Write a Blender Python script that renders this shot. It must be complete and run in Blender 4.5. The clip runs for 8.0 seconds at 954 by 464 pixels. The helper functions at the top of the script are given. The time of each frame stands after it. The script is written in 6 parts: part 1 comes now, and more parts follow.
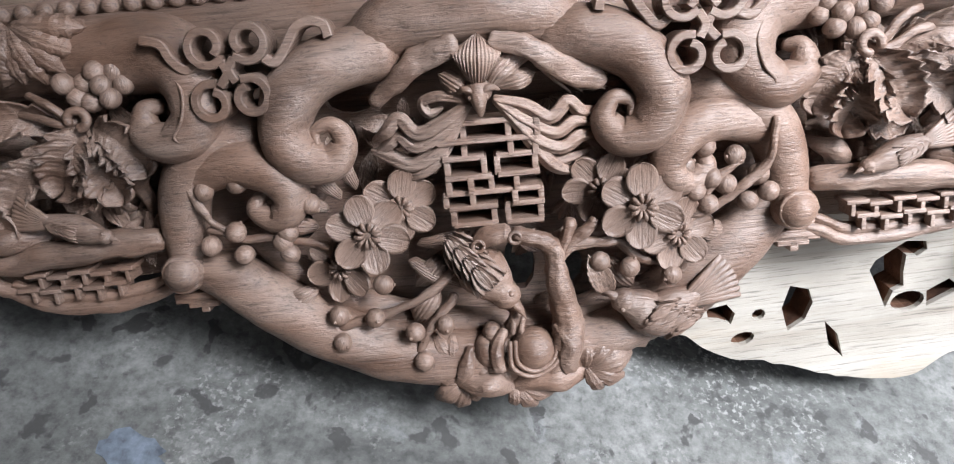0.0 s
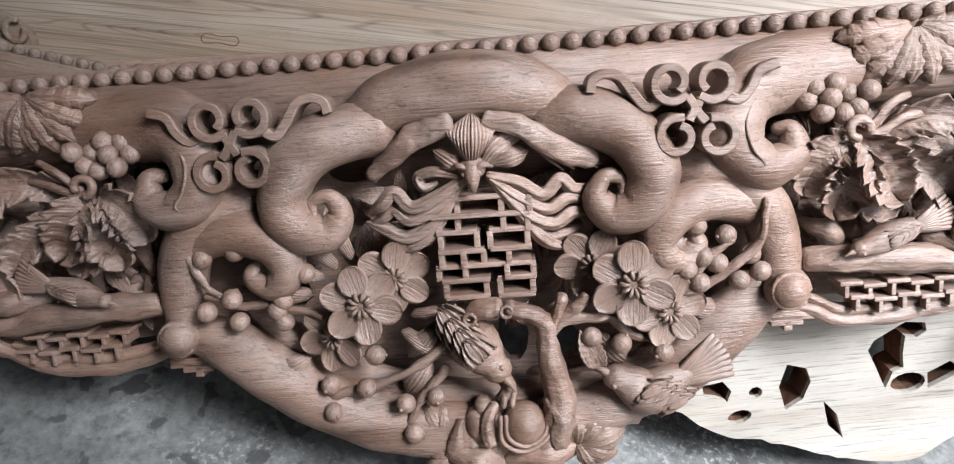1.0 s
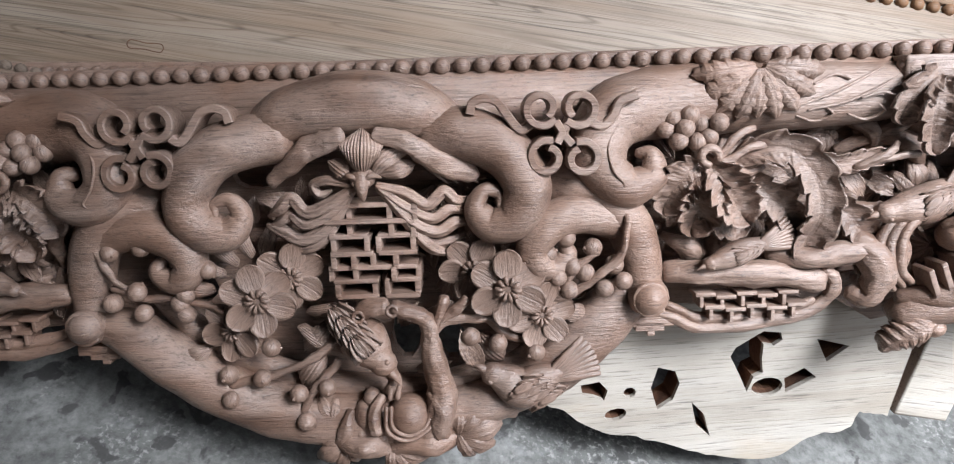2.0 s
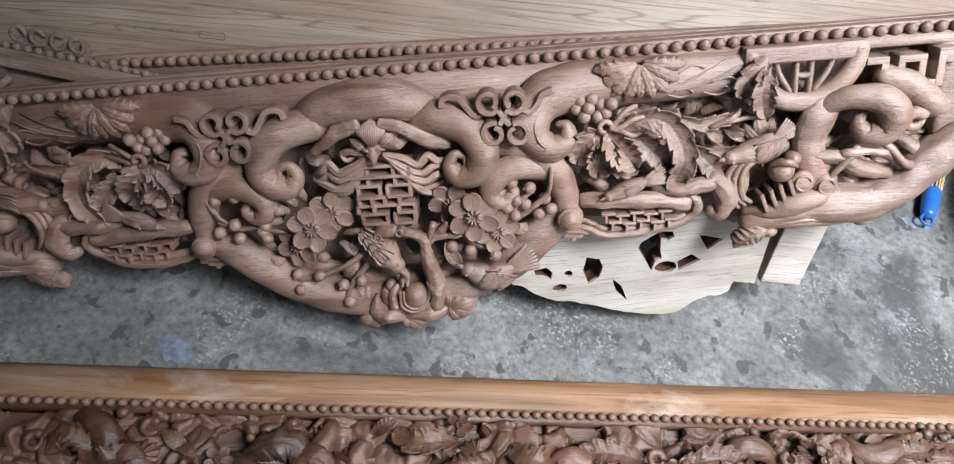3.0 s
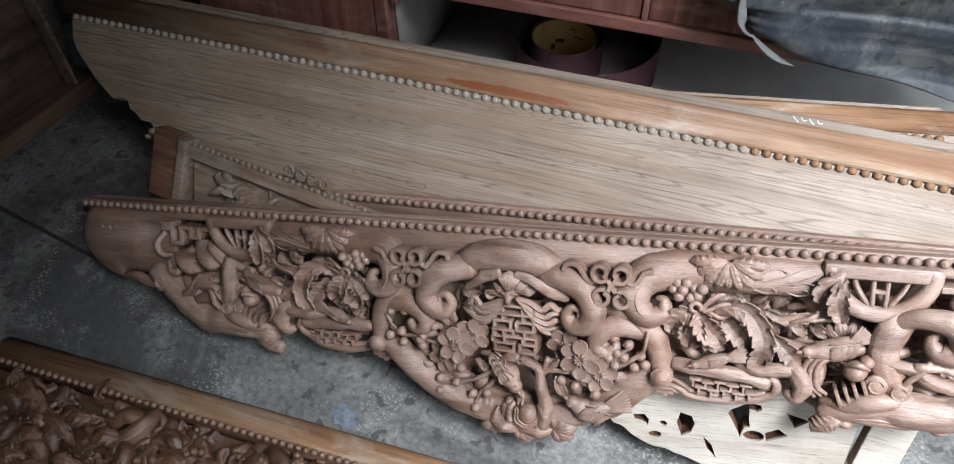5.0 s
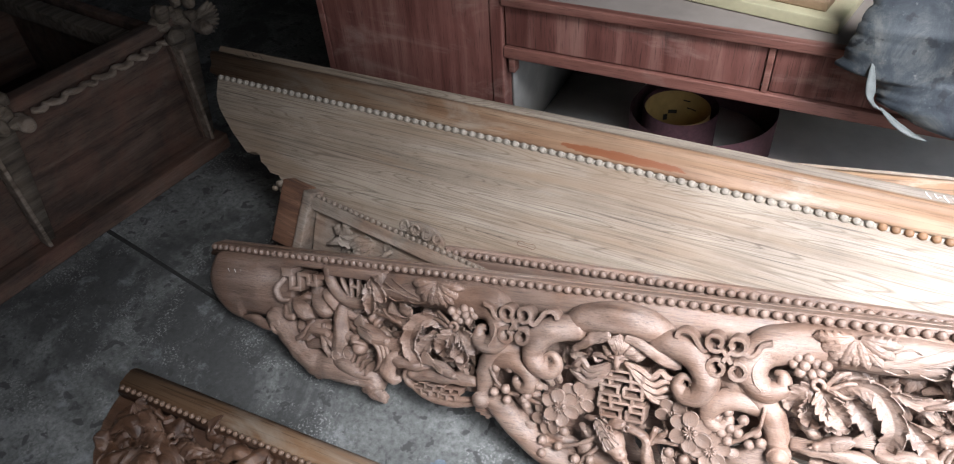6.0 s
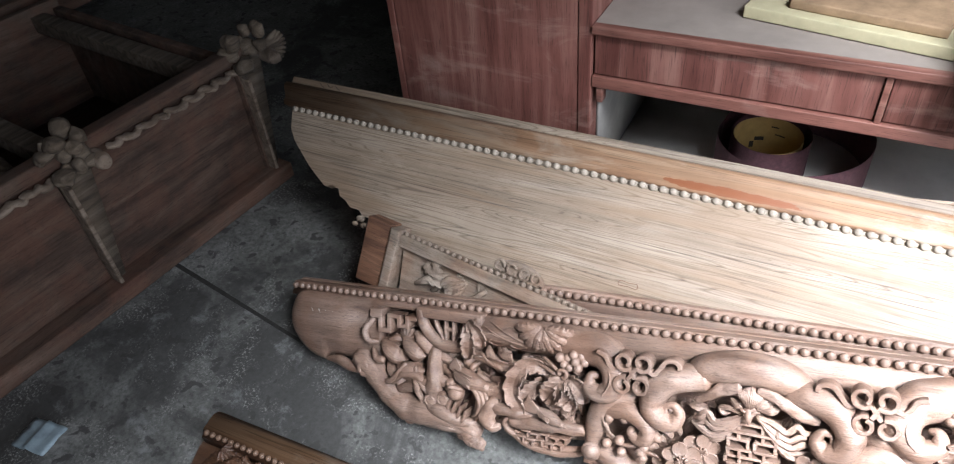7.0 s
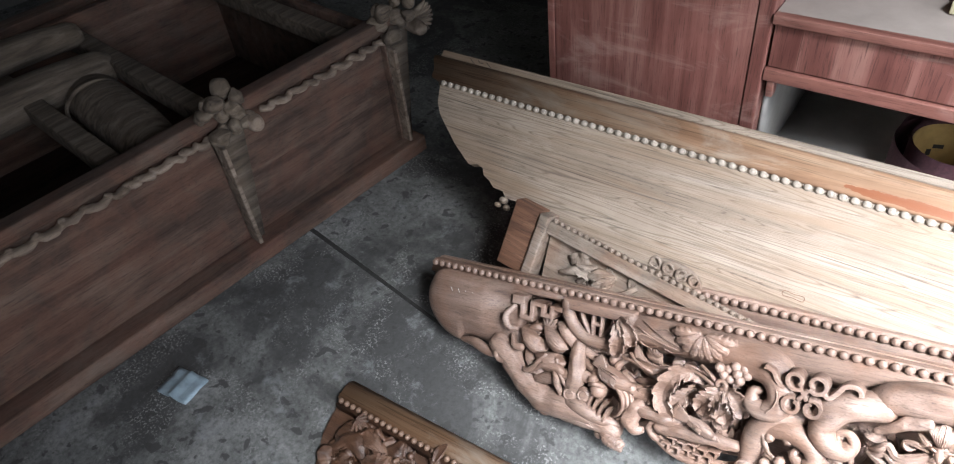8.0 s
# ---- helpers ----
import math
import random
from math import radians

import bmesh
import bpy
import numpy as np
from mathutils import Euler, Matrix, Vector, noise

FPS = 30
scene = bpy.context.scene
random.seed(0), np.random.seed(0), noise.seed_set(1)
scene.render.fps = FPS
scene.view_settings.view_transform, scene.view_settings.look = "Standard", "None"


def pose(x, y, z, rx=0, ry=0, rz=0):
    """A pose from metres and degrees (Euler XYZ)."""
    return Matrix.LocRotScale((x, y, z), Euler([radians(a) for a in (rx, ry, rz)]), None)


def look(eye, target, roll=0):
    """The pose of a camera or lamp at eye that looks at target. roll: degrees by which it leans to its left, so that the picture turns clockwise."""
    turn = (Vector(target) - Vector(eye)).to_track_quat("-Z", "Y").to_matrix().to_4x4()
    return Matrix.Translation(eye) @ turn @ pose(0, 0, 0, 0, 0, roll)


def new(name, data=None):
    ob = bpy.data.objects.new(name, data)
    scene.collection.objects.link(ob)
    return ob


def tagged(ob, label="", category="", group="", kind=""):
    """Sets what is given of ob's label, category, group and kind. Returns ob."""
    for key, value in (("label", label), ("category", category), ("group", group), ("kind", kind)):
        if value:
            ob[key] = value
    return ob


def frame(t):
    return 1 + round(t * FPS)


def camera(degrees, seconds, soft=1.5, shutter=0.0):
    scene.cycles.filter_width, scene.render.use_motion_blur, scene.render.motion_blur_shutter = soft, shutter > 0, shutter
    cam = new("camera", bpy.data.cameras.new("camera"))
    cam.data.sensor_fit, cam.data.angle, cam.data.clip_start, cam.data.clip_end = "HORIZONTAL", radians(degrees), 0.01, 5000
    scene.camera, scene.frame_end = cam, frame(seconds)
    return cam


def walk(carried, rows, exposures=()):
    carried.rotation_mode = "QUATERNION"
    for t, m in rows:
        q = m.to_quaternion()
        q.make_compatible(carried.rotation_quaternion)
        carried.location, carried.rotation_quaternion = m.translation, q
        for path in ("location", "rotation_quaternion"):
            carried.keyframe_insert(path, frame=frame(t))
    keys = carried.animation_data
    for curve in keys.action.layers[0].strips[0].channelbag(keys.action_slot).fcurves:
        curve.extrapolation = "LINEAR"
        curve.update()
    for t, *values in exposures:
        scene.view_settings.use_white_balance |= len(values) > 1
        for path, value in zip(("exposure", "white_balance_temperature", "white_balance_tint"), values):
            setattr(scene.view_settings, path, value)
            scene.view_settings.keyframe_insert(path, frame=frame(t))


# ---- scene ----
cam = camera(66.6, 8.0, 1.1)
PATH = [
    (0, (0.204, 0.156, 0.718), (-0.029, 1.51, -0.736), 9.4),
    (0.5, (0.199, 0.17, 0.725), (-0.088, 1.597, -0.646), 8.9),
    (1, (0.22, 0.168, 0.737), (-0.098, 1.607, -0.615), 8.8),
    (1.5, (0.247, 0.153, 0.751), (-0.052, 1.587, -0.612), 10.3),
    (2, (0.298, 0.148, 0.79), (0.065, 1.624, -0.539), 13.1),
    (2.2, (0.318, 0.147, 0.834), (0.106, 1.599, -0.525), 12.8),
    (3.3, (0.412, -0.015, 1.255), (0.181, 1.047, -0.424), 7.9),
    (3.5, (0.446, -0.021, 1.296), (0.16, 1.075, -0.352), 5.6),
    (4, (0.522, -0.014, 1.37), (-0.003, 1.014, -0.263), 4.4),
    (4.5, (0.538, -0.028, 1.402), (-0.083, 0.989, -0.204), 2.3),
    (4.8, (0.532, -0.073, 1.407), (-0.189, 1.031, -0.096), 0.9),
    (5, (0.538, -0.036, 1.425), (-0.26, 1.042, -0.058), -1.0),
    (5.2, (0.537, -0.031, 1.443), (-0.342, 1.053, 0.009), -2.5),
    (6.3, (0.504, -0.097, 1.418), (-0.587, 0.922, 0.087), -4.6),
    (6.5, (0.461, -0.098, 1.419), (-0.602, 0.938, 0.079), -3.4),
    (7, (0.331, -0.141, 1.442), (-0.784, 0.873, 0.127), -6.2),
    (7.4, (0.263, -0.166, 1.422), (-0.872, 0.807, 0.094), -6.4),
    (7.5, (0.235, -0.173, 1.441), (-0.898, 0.77, 0.089), -6.9),
    (8, (0.19, -0.216, 1.441), (-1.049, 0.597, 0.097), -7.4),
]
EXPOSURES = [(0, -0.12), (1.0, -0.05), (2.2, -0.42), (3.5, -0.48), (4.0, -0.54), (4.5, -0.45), (5.2, -0.12), (6.3, 0.72), (7.0, 1.1), (8.0, 1.62)]
walk(cam, [(t, look(eye, target, roll)) for t, eye, target, roll in PATH], EXPOSURES)

# ---- light: a workshop open to daylight on one side ----
world = bpy.data.worlds.new("world")
scene.world = world
world.use_nodes = True
wn = world.node_tree
sky = wn.nodes.new("ShaderNodeTexSky")
sky.sky_type, sky.sun_disc = "NISHITA", False
sky.sun_elevation, sky.sun_rotation = radians(50), radians(60)
wn.links.new(sky.outputs[0], wn.nodes["Background"].inputs[0])
wn.nodes["Background"].inputs[1].default_value = 0.1


def area_lamp(name, eye, target, sx, sy, watts, colour, spread):
    data = bpy.data.lights.new(name, "AREA")
    data.shape, data.size, data.size_y, data.energy, data.color = "RECTANGLE", sx, sy, watts, colour
    data.spread = radians(spread)
    ob = new(name, data)
    ob.matrix_world = look(eye, target)
    return ob


area_lamp("roof_light", (1.98, 0.1, 3.0), (1.15, 0.8, 0.0), 1.3, 1.1, 71, (0.94, 0.975, 1.05), 66)
area_lamp("doorway_daylight", (2.25, -0.2, 1.5), (0.0, 1.1, 0.45), 2.0, 2.0, 15, (0.94, 0.975, 1.04), 125)

# ---- materials ----


def nodes_of(name):
    mat = bpy.data.materials.new(name)
    mat.use_nodes = True
    nt = mat.node_tree
    return mat, nt, nt.nodes["Principled BSDF"]


def mapped(nt, scale, rot=(0, 0, 0)):
    tc, mp = nt.nodes.new("ShaderNodeTexCoord"), nt.nodes.new("ShaderNodeMapping")
    mp.inputs["Scale"].default_value = scale
    mp.inputs["Rotation"].default_value = rot
    nt.links.new(tc.outputs["Object"], mp.inputs["Vector"])
    return mp.outputs["Vector"]


def noise_tex(nt, vec, scale, detail=6.0, rough=0.6, distort=0.0):
    n = nt.nodes.new("ShaderNodeTexNoise")
    n.inputs["Scale"].default_value, n.inputs["Detail"].default_value = scale, detail
    n.inputs["Roughness"].default_value, n.inputs["Distortion"].default_value = rough, distort
    nt.links.new(vec, n.inputs["Vector"])
    return n.outputs["Fac"]


def ramp(nt, fac, stops):
    r = nt.nodes.new("ShaderNodeValToRGB")
    els = r.color_ramp.elements
    while len(els) < len(stops):
        els.new(0.5)
    for e, (p, c) in zip(els, stops):
        e.position = p
        e.color = (*c, 1.0) if not isinstance(c, (int, float)) else (c, c, c, 1.0)
    nt.links.new(fac, r.inputs["Fac"])
    return r.outputs["Color"]


def mix(nt, a, b, fac, blend="MIX"):
    m = nt.nodes.new("ShaderNodeMix")
    m.data_type, m.blend_type = "RGBA", blend
    for sock, val in ((m.inputs[0], fac), (m.inputs[6], a), (m.inputs[7], b)):
        if isinstance(val, (int, float)):
            sock.default_value = val
        elif isinstance(val, tuple):
            sock.default_value = (*val, 1.0)
        else:
            nt.links.new(val, sock)
    return m.outputs[2]


def bump(nt, bsdf, height, strength, dist):
    b = nt.nodes.new("ShaderNodeBump")
    b.inputs["Strength"].default_value, b.inputs["Distance"].default_value = strength, dist
    nt.links.new(height, b.inputs["Height"])
    nt.links.new(b.outputs["Normal"], bsdf.inputs["Normal"])


def wood(name, dark, mid, light, grain=1.0, rough=0.6, stain=None, stain_amount=0.5, relief=0.35, figure=0.35, tone=0.12, upright=False, chisel=0.0, smear=None, lines=9.0, wobble=4.0, dash=14.0, warm=None, shine=0.5, stretch=1.2, streak=None):
    """Sawn or sanded timber whose grain runs along local x."""
    mat, nt, bsdf = nodes_of(name)
    vec = mapped(nt, (14 * grain, 14 * grain, stretch * grain) if upright else (stretch * grain, 14 * grain, 14 * grain))
    fine = mapped(nt, (340 * grain, 340 * grain, dash * grain) if upright else (dash * grain, 340 * grain, 340 * grain))
    broad = noise_tex(nt, vec, 1.6, wobble, 0.45, 0.9)
    wave = nt.nodes.new("ShaderNodeMath")
    wave.operation = "MULTIPLY"
    wave.inputs[1].default_value = lines
    nt.links.new(broad, wave.inputs[0])
    ring = nt.nodes.new("ShaderNodeMath")
    ring.operation = "FRACT"
    nt.links.new(wave.outputs[0], ring.inputs[0])
    rings = ramp(nt, ring.outputs[0], [(0.0, 0.0), (0.13, 0.9), (0.8, 1.0), (1.0, 0.0)])
    pores = noise_tex(nt, fine, 1.0, 3.0, 0.7)
    low = tuple(0.3 * d + 0.7 * c for d, c in zip(dark, mid)) if figure > 0.6 else dark
    base = ramp(nt, broad, [(0.3, low), (0.5, mid), (0.72, light)])
    base = mix(nt, base, mix(nt, dark, base, rings), figure)
    base = mix(nt, base, ramp(nt, pores, [(0.33, 0.35), (0.46, 1.0)]), 0.75, "MULTIPLY")
    blotch = noise_tex(nt, mapped(nt, (3, 3, 3)), 1.3, 5.0, 0.65)
    base = mix(nt, base, ramp(nt, blotch, [(0.3, 1.0 - tone * 2), (0.7, 1.0 + tone)]), 0.9, "MULTIPLY")
    if stain:
        spot = ramp(nt, noise_tex(nt, mapped(nt, (2.2, 6, 6)), 1.5, 6.0, 0.65, 0.6), [(0.55, 0.0), (0.72, 1.0)])
        gain = nt.nodes.new("ShaderNodeMath")
        gain.operation = "MULTIPLY"
        gain.inputs[1].default_value = stain_amount
        nt.links.new(spot, gain.inputs[0])
        base = mix(nt, base, stain, gain.outputs[0])
    if streak:
        run = ramp(nt, noise_tex(nt, mapped(nt, (1.3, 13, 13)), 1.0, 6.0, 0.6, 0.7), [(0.44, 0.0), (0.6, 0.9)])
        base = mix(nt, base, mix(nt, base, streak, 0.65), run)
        hair = noise_tex(nt, mapped(nt, (3.0, 190, 190)), 1.0, 4.0, 0.65, 0.4)
        base = mix(nt, base, ramp(nt, hair, [(0.34, 0.62), (0.47, 1.0), (0.62, 1.04)]), 0.9, "MULTIPLY")
    if warm:
        patch = ramp(nt, noise_tex(nt, mapped(nt, (1, 1, 1)), 9.0, 6.0, 0.6, 0.8), [(0.44, 0.0), (0.62, 0.75)])
        base = mix(nt, base, mix(nt, base, warm, 0.55), patch)
        nick = noise_tex(nt, mapped(nt, (110, 260, 260)), 1.0, 6.0, 0.72, 1.2)
        base = mix(nt, base, ramp(nt, nick, [(0.3, 0.38), (0.43, 0.92), (0.6, 1.02), (0.74, 1.3)]), 1.0, "MULTIPLY")
    if smear:
        tc, sep = nt.nodes.new("ShaderNodeTexCoord"), nt.nodes.new("ShaderNodeSeparateXYZ")
        nt.links.new(tc.outputs["Object"], sep.inputs[0])
        ragged = noise_tex(nt, mapped(nt, (30, 90, 90)), 1.0, 5.0, 0.6)
        total = None
        for axis, (mid, reach) in zip("XY", smear):
            d = nt.nodes.new("ShaderNodeMath")
            d.operation, d.inputs[1].default_value = "SUBTRACT", mid
            nt.links.new(sep.outputs[axis], d.inputs[0])
            q = nt.nodes.new("ShaderNodeMath")
            q.operation, q.inputs[1].default_value = "DIVIDE", reach
            nt.links.new(d.outputs[0], q.inputs[0])
            sq = nt.nodes.new("ShaderNodeMath")
            sq.operation = "MULTIPLY"
            nt.links.new(q.outputs[0], sq.inputs[0])
            nt.links.new(q.outputs[0], sq.inputs[1])
            if total is None:
                total = sq
            else:
                add = nt.nodes.new("ShaderNodeMath")
                add.operation = "ADD"
                nt.links.new(total.outputs[0], add.inputs[0])
                nt.links.new(sq.outputs[0], add.inputs[1])
                total = add
        rag = nt.nodes.new("ShaderNodeMath")
        rag.operation = "MULTIPLY_ADD"
        rag.inputs[1].default_value = 1.1
        nt.links.new(ragged, rag.inputs[0])
        nt.links.new(total.outputs[0], rag.inputs[2])
        base = mix(nt, (0.2, 0.06, 0.02), base, ramp(nt, rag.outputs[0], [(0.0, 0.0), (0.98, 0.15), (1.0, 1.0)]))
    info = nt.nodes.new("ShaderNodeObjectInfo")
    base = mix(nt, base, ramp(nt, info.outputs["Random"], [(0.0, 0.86), (1.0, 1.1)]), 1.0, "MULTIPLY")
    nt.links.new(base, bsdf.inputs["Base Color"])
    bsdf.inputs["Specular IOR Level"].default_value = shine
    rr = ramp(nt, pores, [(0.3, min(1.0, rough + 0.15)), (0.7, rough)])
    nt.links.new(rr, bsdf.inputs["Roughness"])
    height = pores
    if chisel:
        cut = noise_tex(nt, mapped(nt, (70, 140, 140)), 1.0, 5.0, 0.68, 0.8)
        height = mix(nt, pores, cut, chisel)
    bump(nt, bsdf, height, relief, 0.0012 + 0.004 * chisel)
    return mat


carved_wood = wood("carved_rosewood", (0.13, 0.077, 0.056), (0.272, 0.182, 0.14), (0.365, 0.264, 0.218), 1.1, 0.4, (0.42, 0.34, 0.295), 0.4, 0.9, 0.22, 0.18, chisel=0.45, lines=16.0, warm=(0.215, 0.108, 0.064), shine=0.85)
# dark red-brown rosewood; shade over the foreground apron is also in this colour
shaded_wood = wood("shade_darkened_rosewood", (0.04, 0.019, 0.011), (0.112, 0.057, 0.034), (0.175, 0.098, 0.062), 1.1, 0.36, (0.3, 0.22, 0.175), 0.35, 0.8, 0.25, 0.25, chisel=0.45, lines=16.0, warm=(0.13, 0.06, 0.03), shine=0.7)
pale_wood = wood("pale_ash_wood", (0.085, 0.055, 0.035), (0.28, 0.222, 0.17), (0.33, 0.276, 0.222), 0.75, 0.5, (0.37, 0.325, 0.27), 0.4, 0.5, 0.62, 0.12, lines=44.0, wobble=1.3, dash=4.0, stretch=0.55, streak=(0.2, 0.13, 0.08))
bead_wood = wood("dull_bead_wood", (0.2, 0.16, 0.12), (0.33, 0.285, 0.235), (0.4, 0.355, 0.3), 1.0, 0.6, (0.3, 0.22, 0.15), 0.4, 0.5, 0.15)
amber_wood = wood("amber_moulding_wood", (0.14, 0.066, 0.03), (0.27, 0.148, 0.078), (0.36, 0.23, 0.14), 1.0, 0.5, (0.5, 0.43, 0.35), 0.75, 0.4, 0.4, wobble=2.0, dash=5.0)
rail_wood = wood("putty_smeared_moulding_wood", (0.22, 0.118, 0.066), (0.33, 0.198, 0.12), (0.4, 0.285, 0.195), 1.0, 0.5, (0.5, 0.43, 0.35), 0.75, 0.4, 0.4, smear=((0.15, 0.225), (0.016, 0.0145)), wobble=2.0, dash=5.0)
white_wood = wood("fresh_cut_white_wood", (0.32, 0.28, 0.23), (0.44, 0.405, 0.355), (0.51, 0.48, 0.435), 1.0, 0.7, (0.5, 0.38, 0.25), 0.4, 0.6, 0.15, wobble=6.0)
red_wood = wood("red_brown_cabinet_wood", (0.13, 0.05, 0.038), (0.22, 0.093, 0.072), (0.31, 0.155, 0.125), 1.0, 0.45, (0.4, 0.27, 0.23), 0.4, 0.2, 0.12)
red_upright = wood("red_brown_upright_grain_wood", (0.12, 0.04, 0.032), (0.2, 0.08, 0.064), (0.3, 0.15, 0.122), 1.0, 0.45, (0.45, 0.32, 0.27), 0.55, 0.3, 0.2, upright=True)
dark_wood = wood("dusty_old_wood", (0.05, 0.028, 0.02), (0.1, 0.06, 0.043), (0.15, 0.1, 0.076), 1.0, 0.85, (0.15, 0.115, 0.092), 0.6, 0.4, 0.2, 0.3, warm=(0.13, 0.055, 0.035))
tenon_wood = wood("scorched_tenon_wood", (0.05, 0.022, 0.012), (0.12, 0.055, 0.03), (0.21, 0.115, 0.07), 1.5, 0.7, (0.35, 0.22, 0.14), 0.5, 0.5, 0.4)
dust_wood = wood("dust_pale_carved_wood", (0.06, 0.044, 0.032), (0.12, 0.09, 0.066), (0.19, 0.152, 0.117), 2.0, 0.9, None, 0.5, 0.6, 0.1, 0.2, chisel=0.6)
edge_wood = wood("dusty_edge_wood", (0.1, 0.07, 0.05), (0.2, 0.15, 0.115), (0.28, 0.22, 0.175), 2.0, 0.9, None, 0.5, 0.6, 0.1, 0.2, chisel=0.6)
ledge_wood = wood("rubbed_rosewood", (0.1, 0.056, 0.036), (0.2, 0.125, 0.085), (0.28, 0.19, 0.14), 1.1, 0.42, None, 0.4, 0.6, 0.2, 0.2)
dusty_carved = wood("dusty_carved_wood", (0.1, 0.074, 0.055), (0.235, 0.185, 0.145), (0.31, 0.255, 0.21), 1.4, 0.7, (0.36, 0.31, 0.265), 0.6, 0.8, 0.2, 0.2, chisel=0.5, warm=(0.2, 0.105, 0.06))


def concrete(name):
    mat, nt, bsdf = nodes_of(name)
    vec = mapped(nt, (1, 1, 1))
    cloud = noise_tex(nt, vec, 5.0, 9.0, 0.7, 0.5)
    grit = noise_tex(nt, vec, 70.0, 5.0, 0.7)
    base = ramp(nt, cloud, [(0.3, (0.07, 0.072, 0.069)), (0.5, (0.135, 0.138, 0.132)), (0.7, (0.235, 0.238, 0.23))])
    base = mix(nt, base, ramp(nt, grit, [(0.3, 0.42), (0.5, 0.95), (0.7, 1.4)]), 0.95, "MULTIPLY")
    damp = ramp(nt, noise_tex(nt, vec, 1.9, 9.0, 0.62, 0.7), [(0.5, 0.0), (0.57, 0.8)])
    base = mix(nt, base, (0.042, 0.042, 0.041), damp)
    fleck = ramp(nt, noise_tex(nt, vec, 150.0, 4.0, 0.6), [(0.52, 0.0), (0.62, 0.9)])
    crust = ramp(nt, noise_tex(nt, vec, 4.2, 8.0, 0.72, 0.8), [(0.5, 0.0), (0.6, 1.0)])
    base = mix(nt, base, (0.3, 0.3, 0.29), mix(nt, (0, 0, 0), fleck, crust))
    drops = ramp(nt, noise_tex(nt, vec, 24.0, 4.0, 0.5, 0.3), [(0.6, 0.0), (0.63, 0.85)])
    base = mix(nt, base, (0.045, 0.044, 0.043), drops)
    paint = ramp(nt, noise_tex(nt, vec, 11.0, 9.0, 0.75, 0.1), [(0.56, 0.0), (0.68, 0.6)])
    base = mix(nt, base, (0.27, 0.28, 0.285), paint)
    nt.links.new(base, bsdf.inputs["Base Color"])
    nt.links.new(ramp(nt, cloud, [(0.3, 0.55), (0.7, 0.85)]), bsdf.inputs["Roughness"])
    bump(nt, bsdf, grit, 0.35, 0.004)
    return mat


def plain(name, colour, rough=0.6, metal=0.0, var=0.25, scale=20.0):
    mat, nt, bsdf = nodes_of(name)
    n = noise_tex(nt, mapped(nt, (1, 1, 1)), scale, 6.0, 0.65)
    nt.links.new(mix(nt, colour, ramp(nt, n, [(0.3, 1.0 - var), (0.7, 1.0 + var)]), 1.0, "MULTIPLY"), bsdf.inputs["Base Color"])
    bsdf.inputs["Roughness"].default_value, bsdf.inputs["Metallic"].default_value = rough, metal
    bump(nt, bsdf, n, 0.15, 0.002)
    return mat


concrete_floor = concrete("stained_concrete")
plaster = plain("grimy_plaster", (0.13, 0.125, 0.115), 0.9, 0.0, 0.3, 4.0)
# grey light on the desk post's inner face, put in as colour
lit_side_grey = plain("grey_lit_inner_side", (0.2, 0.192, 0.18), 0.9, 0.0, 0.2, 7.0)
# grey desk inside, its colour raised to make up for missing light
lifted_grey = plain("grey_lightened_for_missing_light", (0.6, 0.58, 0.55), 0.9, 0.0, 0.15, 6.0)

# ---- mesh helpers ----


def part(name, bm, material, parent=None, label="", smooth=True):
    me = bpy.data.meshes.new(name)
    bm.normal_update()
    bm.to_mesh(me)
    bm.free()
    for p in me.polygons:
        p.use_smooth = smooth
    me.materials.append(material)
    ob = new(name, me)
    if parent:
        ob.parent = parent
    if label:
        tagged(ob, label)
    return ob


def thing(name, m, label, category, group="", kind=""):
    ob = new(name)
    ob.matrix_world = m
    ob.empty_display_size = 0.05
    return tagged(ob, label, category, group, kind)


def axes(o, u, n):
    """The pose of a board: local x along u, local z out of its face."""
    u, n = Vector(u), Vector(n).normalized()
    u = (u - u.dot(n) * n).normalized()
    v = n.cross(u)
    m = Matrix((u, v, n)).transposed().to_4x4()
    m.translation = Vector(o)
    return m


def box(bm, x0, x1, y0, y1, z0, z1, bevel=0.0):
    r = bmesh.ops.create_cube(bm, size=1.0)
    for v in r["verts"]:
        v.co = Vector(((x0 + x1) / 2 + v.co.x * (x1 - x0), (y0 + y1) / 2 + v.co.y * (y1 - y0), (z0 + z1) / 2 + v.co.z * (z1 - z0)))
    if bevel:
        es = list({e for v in r["verts"] for e in v.link_edges})
        bmesh.ops.bevel(bm, geom=es, offset=bevel, segments=2, affect="EDGES", profile=0.7)
    return bm


def spline(pts, n):
    """A smooth line through control points, of any dimension."""
    p = np.array(pts, float)
    p = np.vstack([2 * p[0] - p[1], p, 2 * p[-1] - p[-2]])
    out = []
    for k in range(n):
        s = k / (n - 1) * (len(p) - 3)
        i = min(int(s), len(p) - 4)
        f = s - i
        a, b, c, d = p[i : i + 4]
        out.append(0.5 * (2 * b + (c - a) * f + (2 * a - 5 * b + 4 * c - d) * f * f + (3 * b - a - 3 * c + d) * f**3))
    return np.array(out)


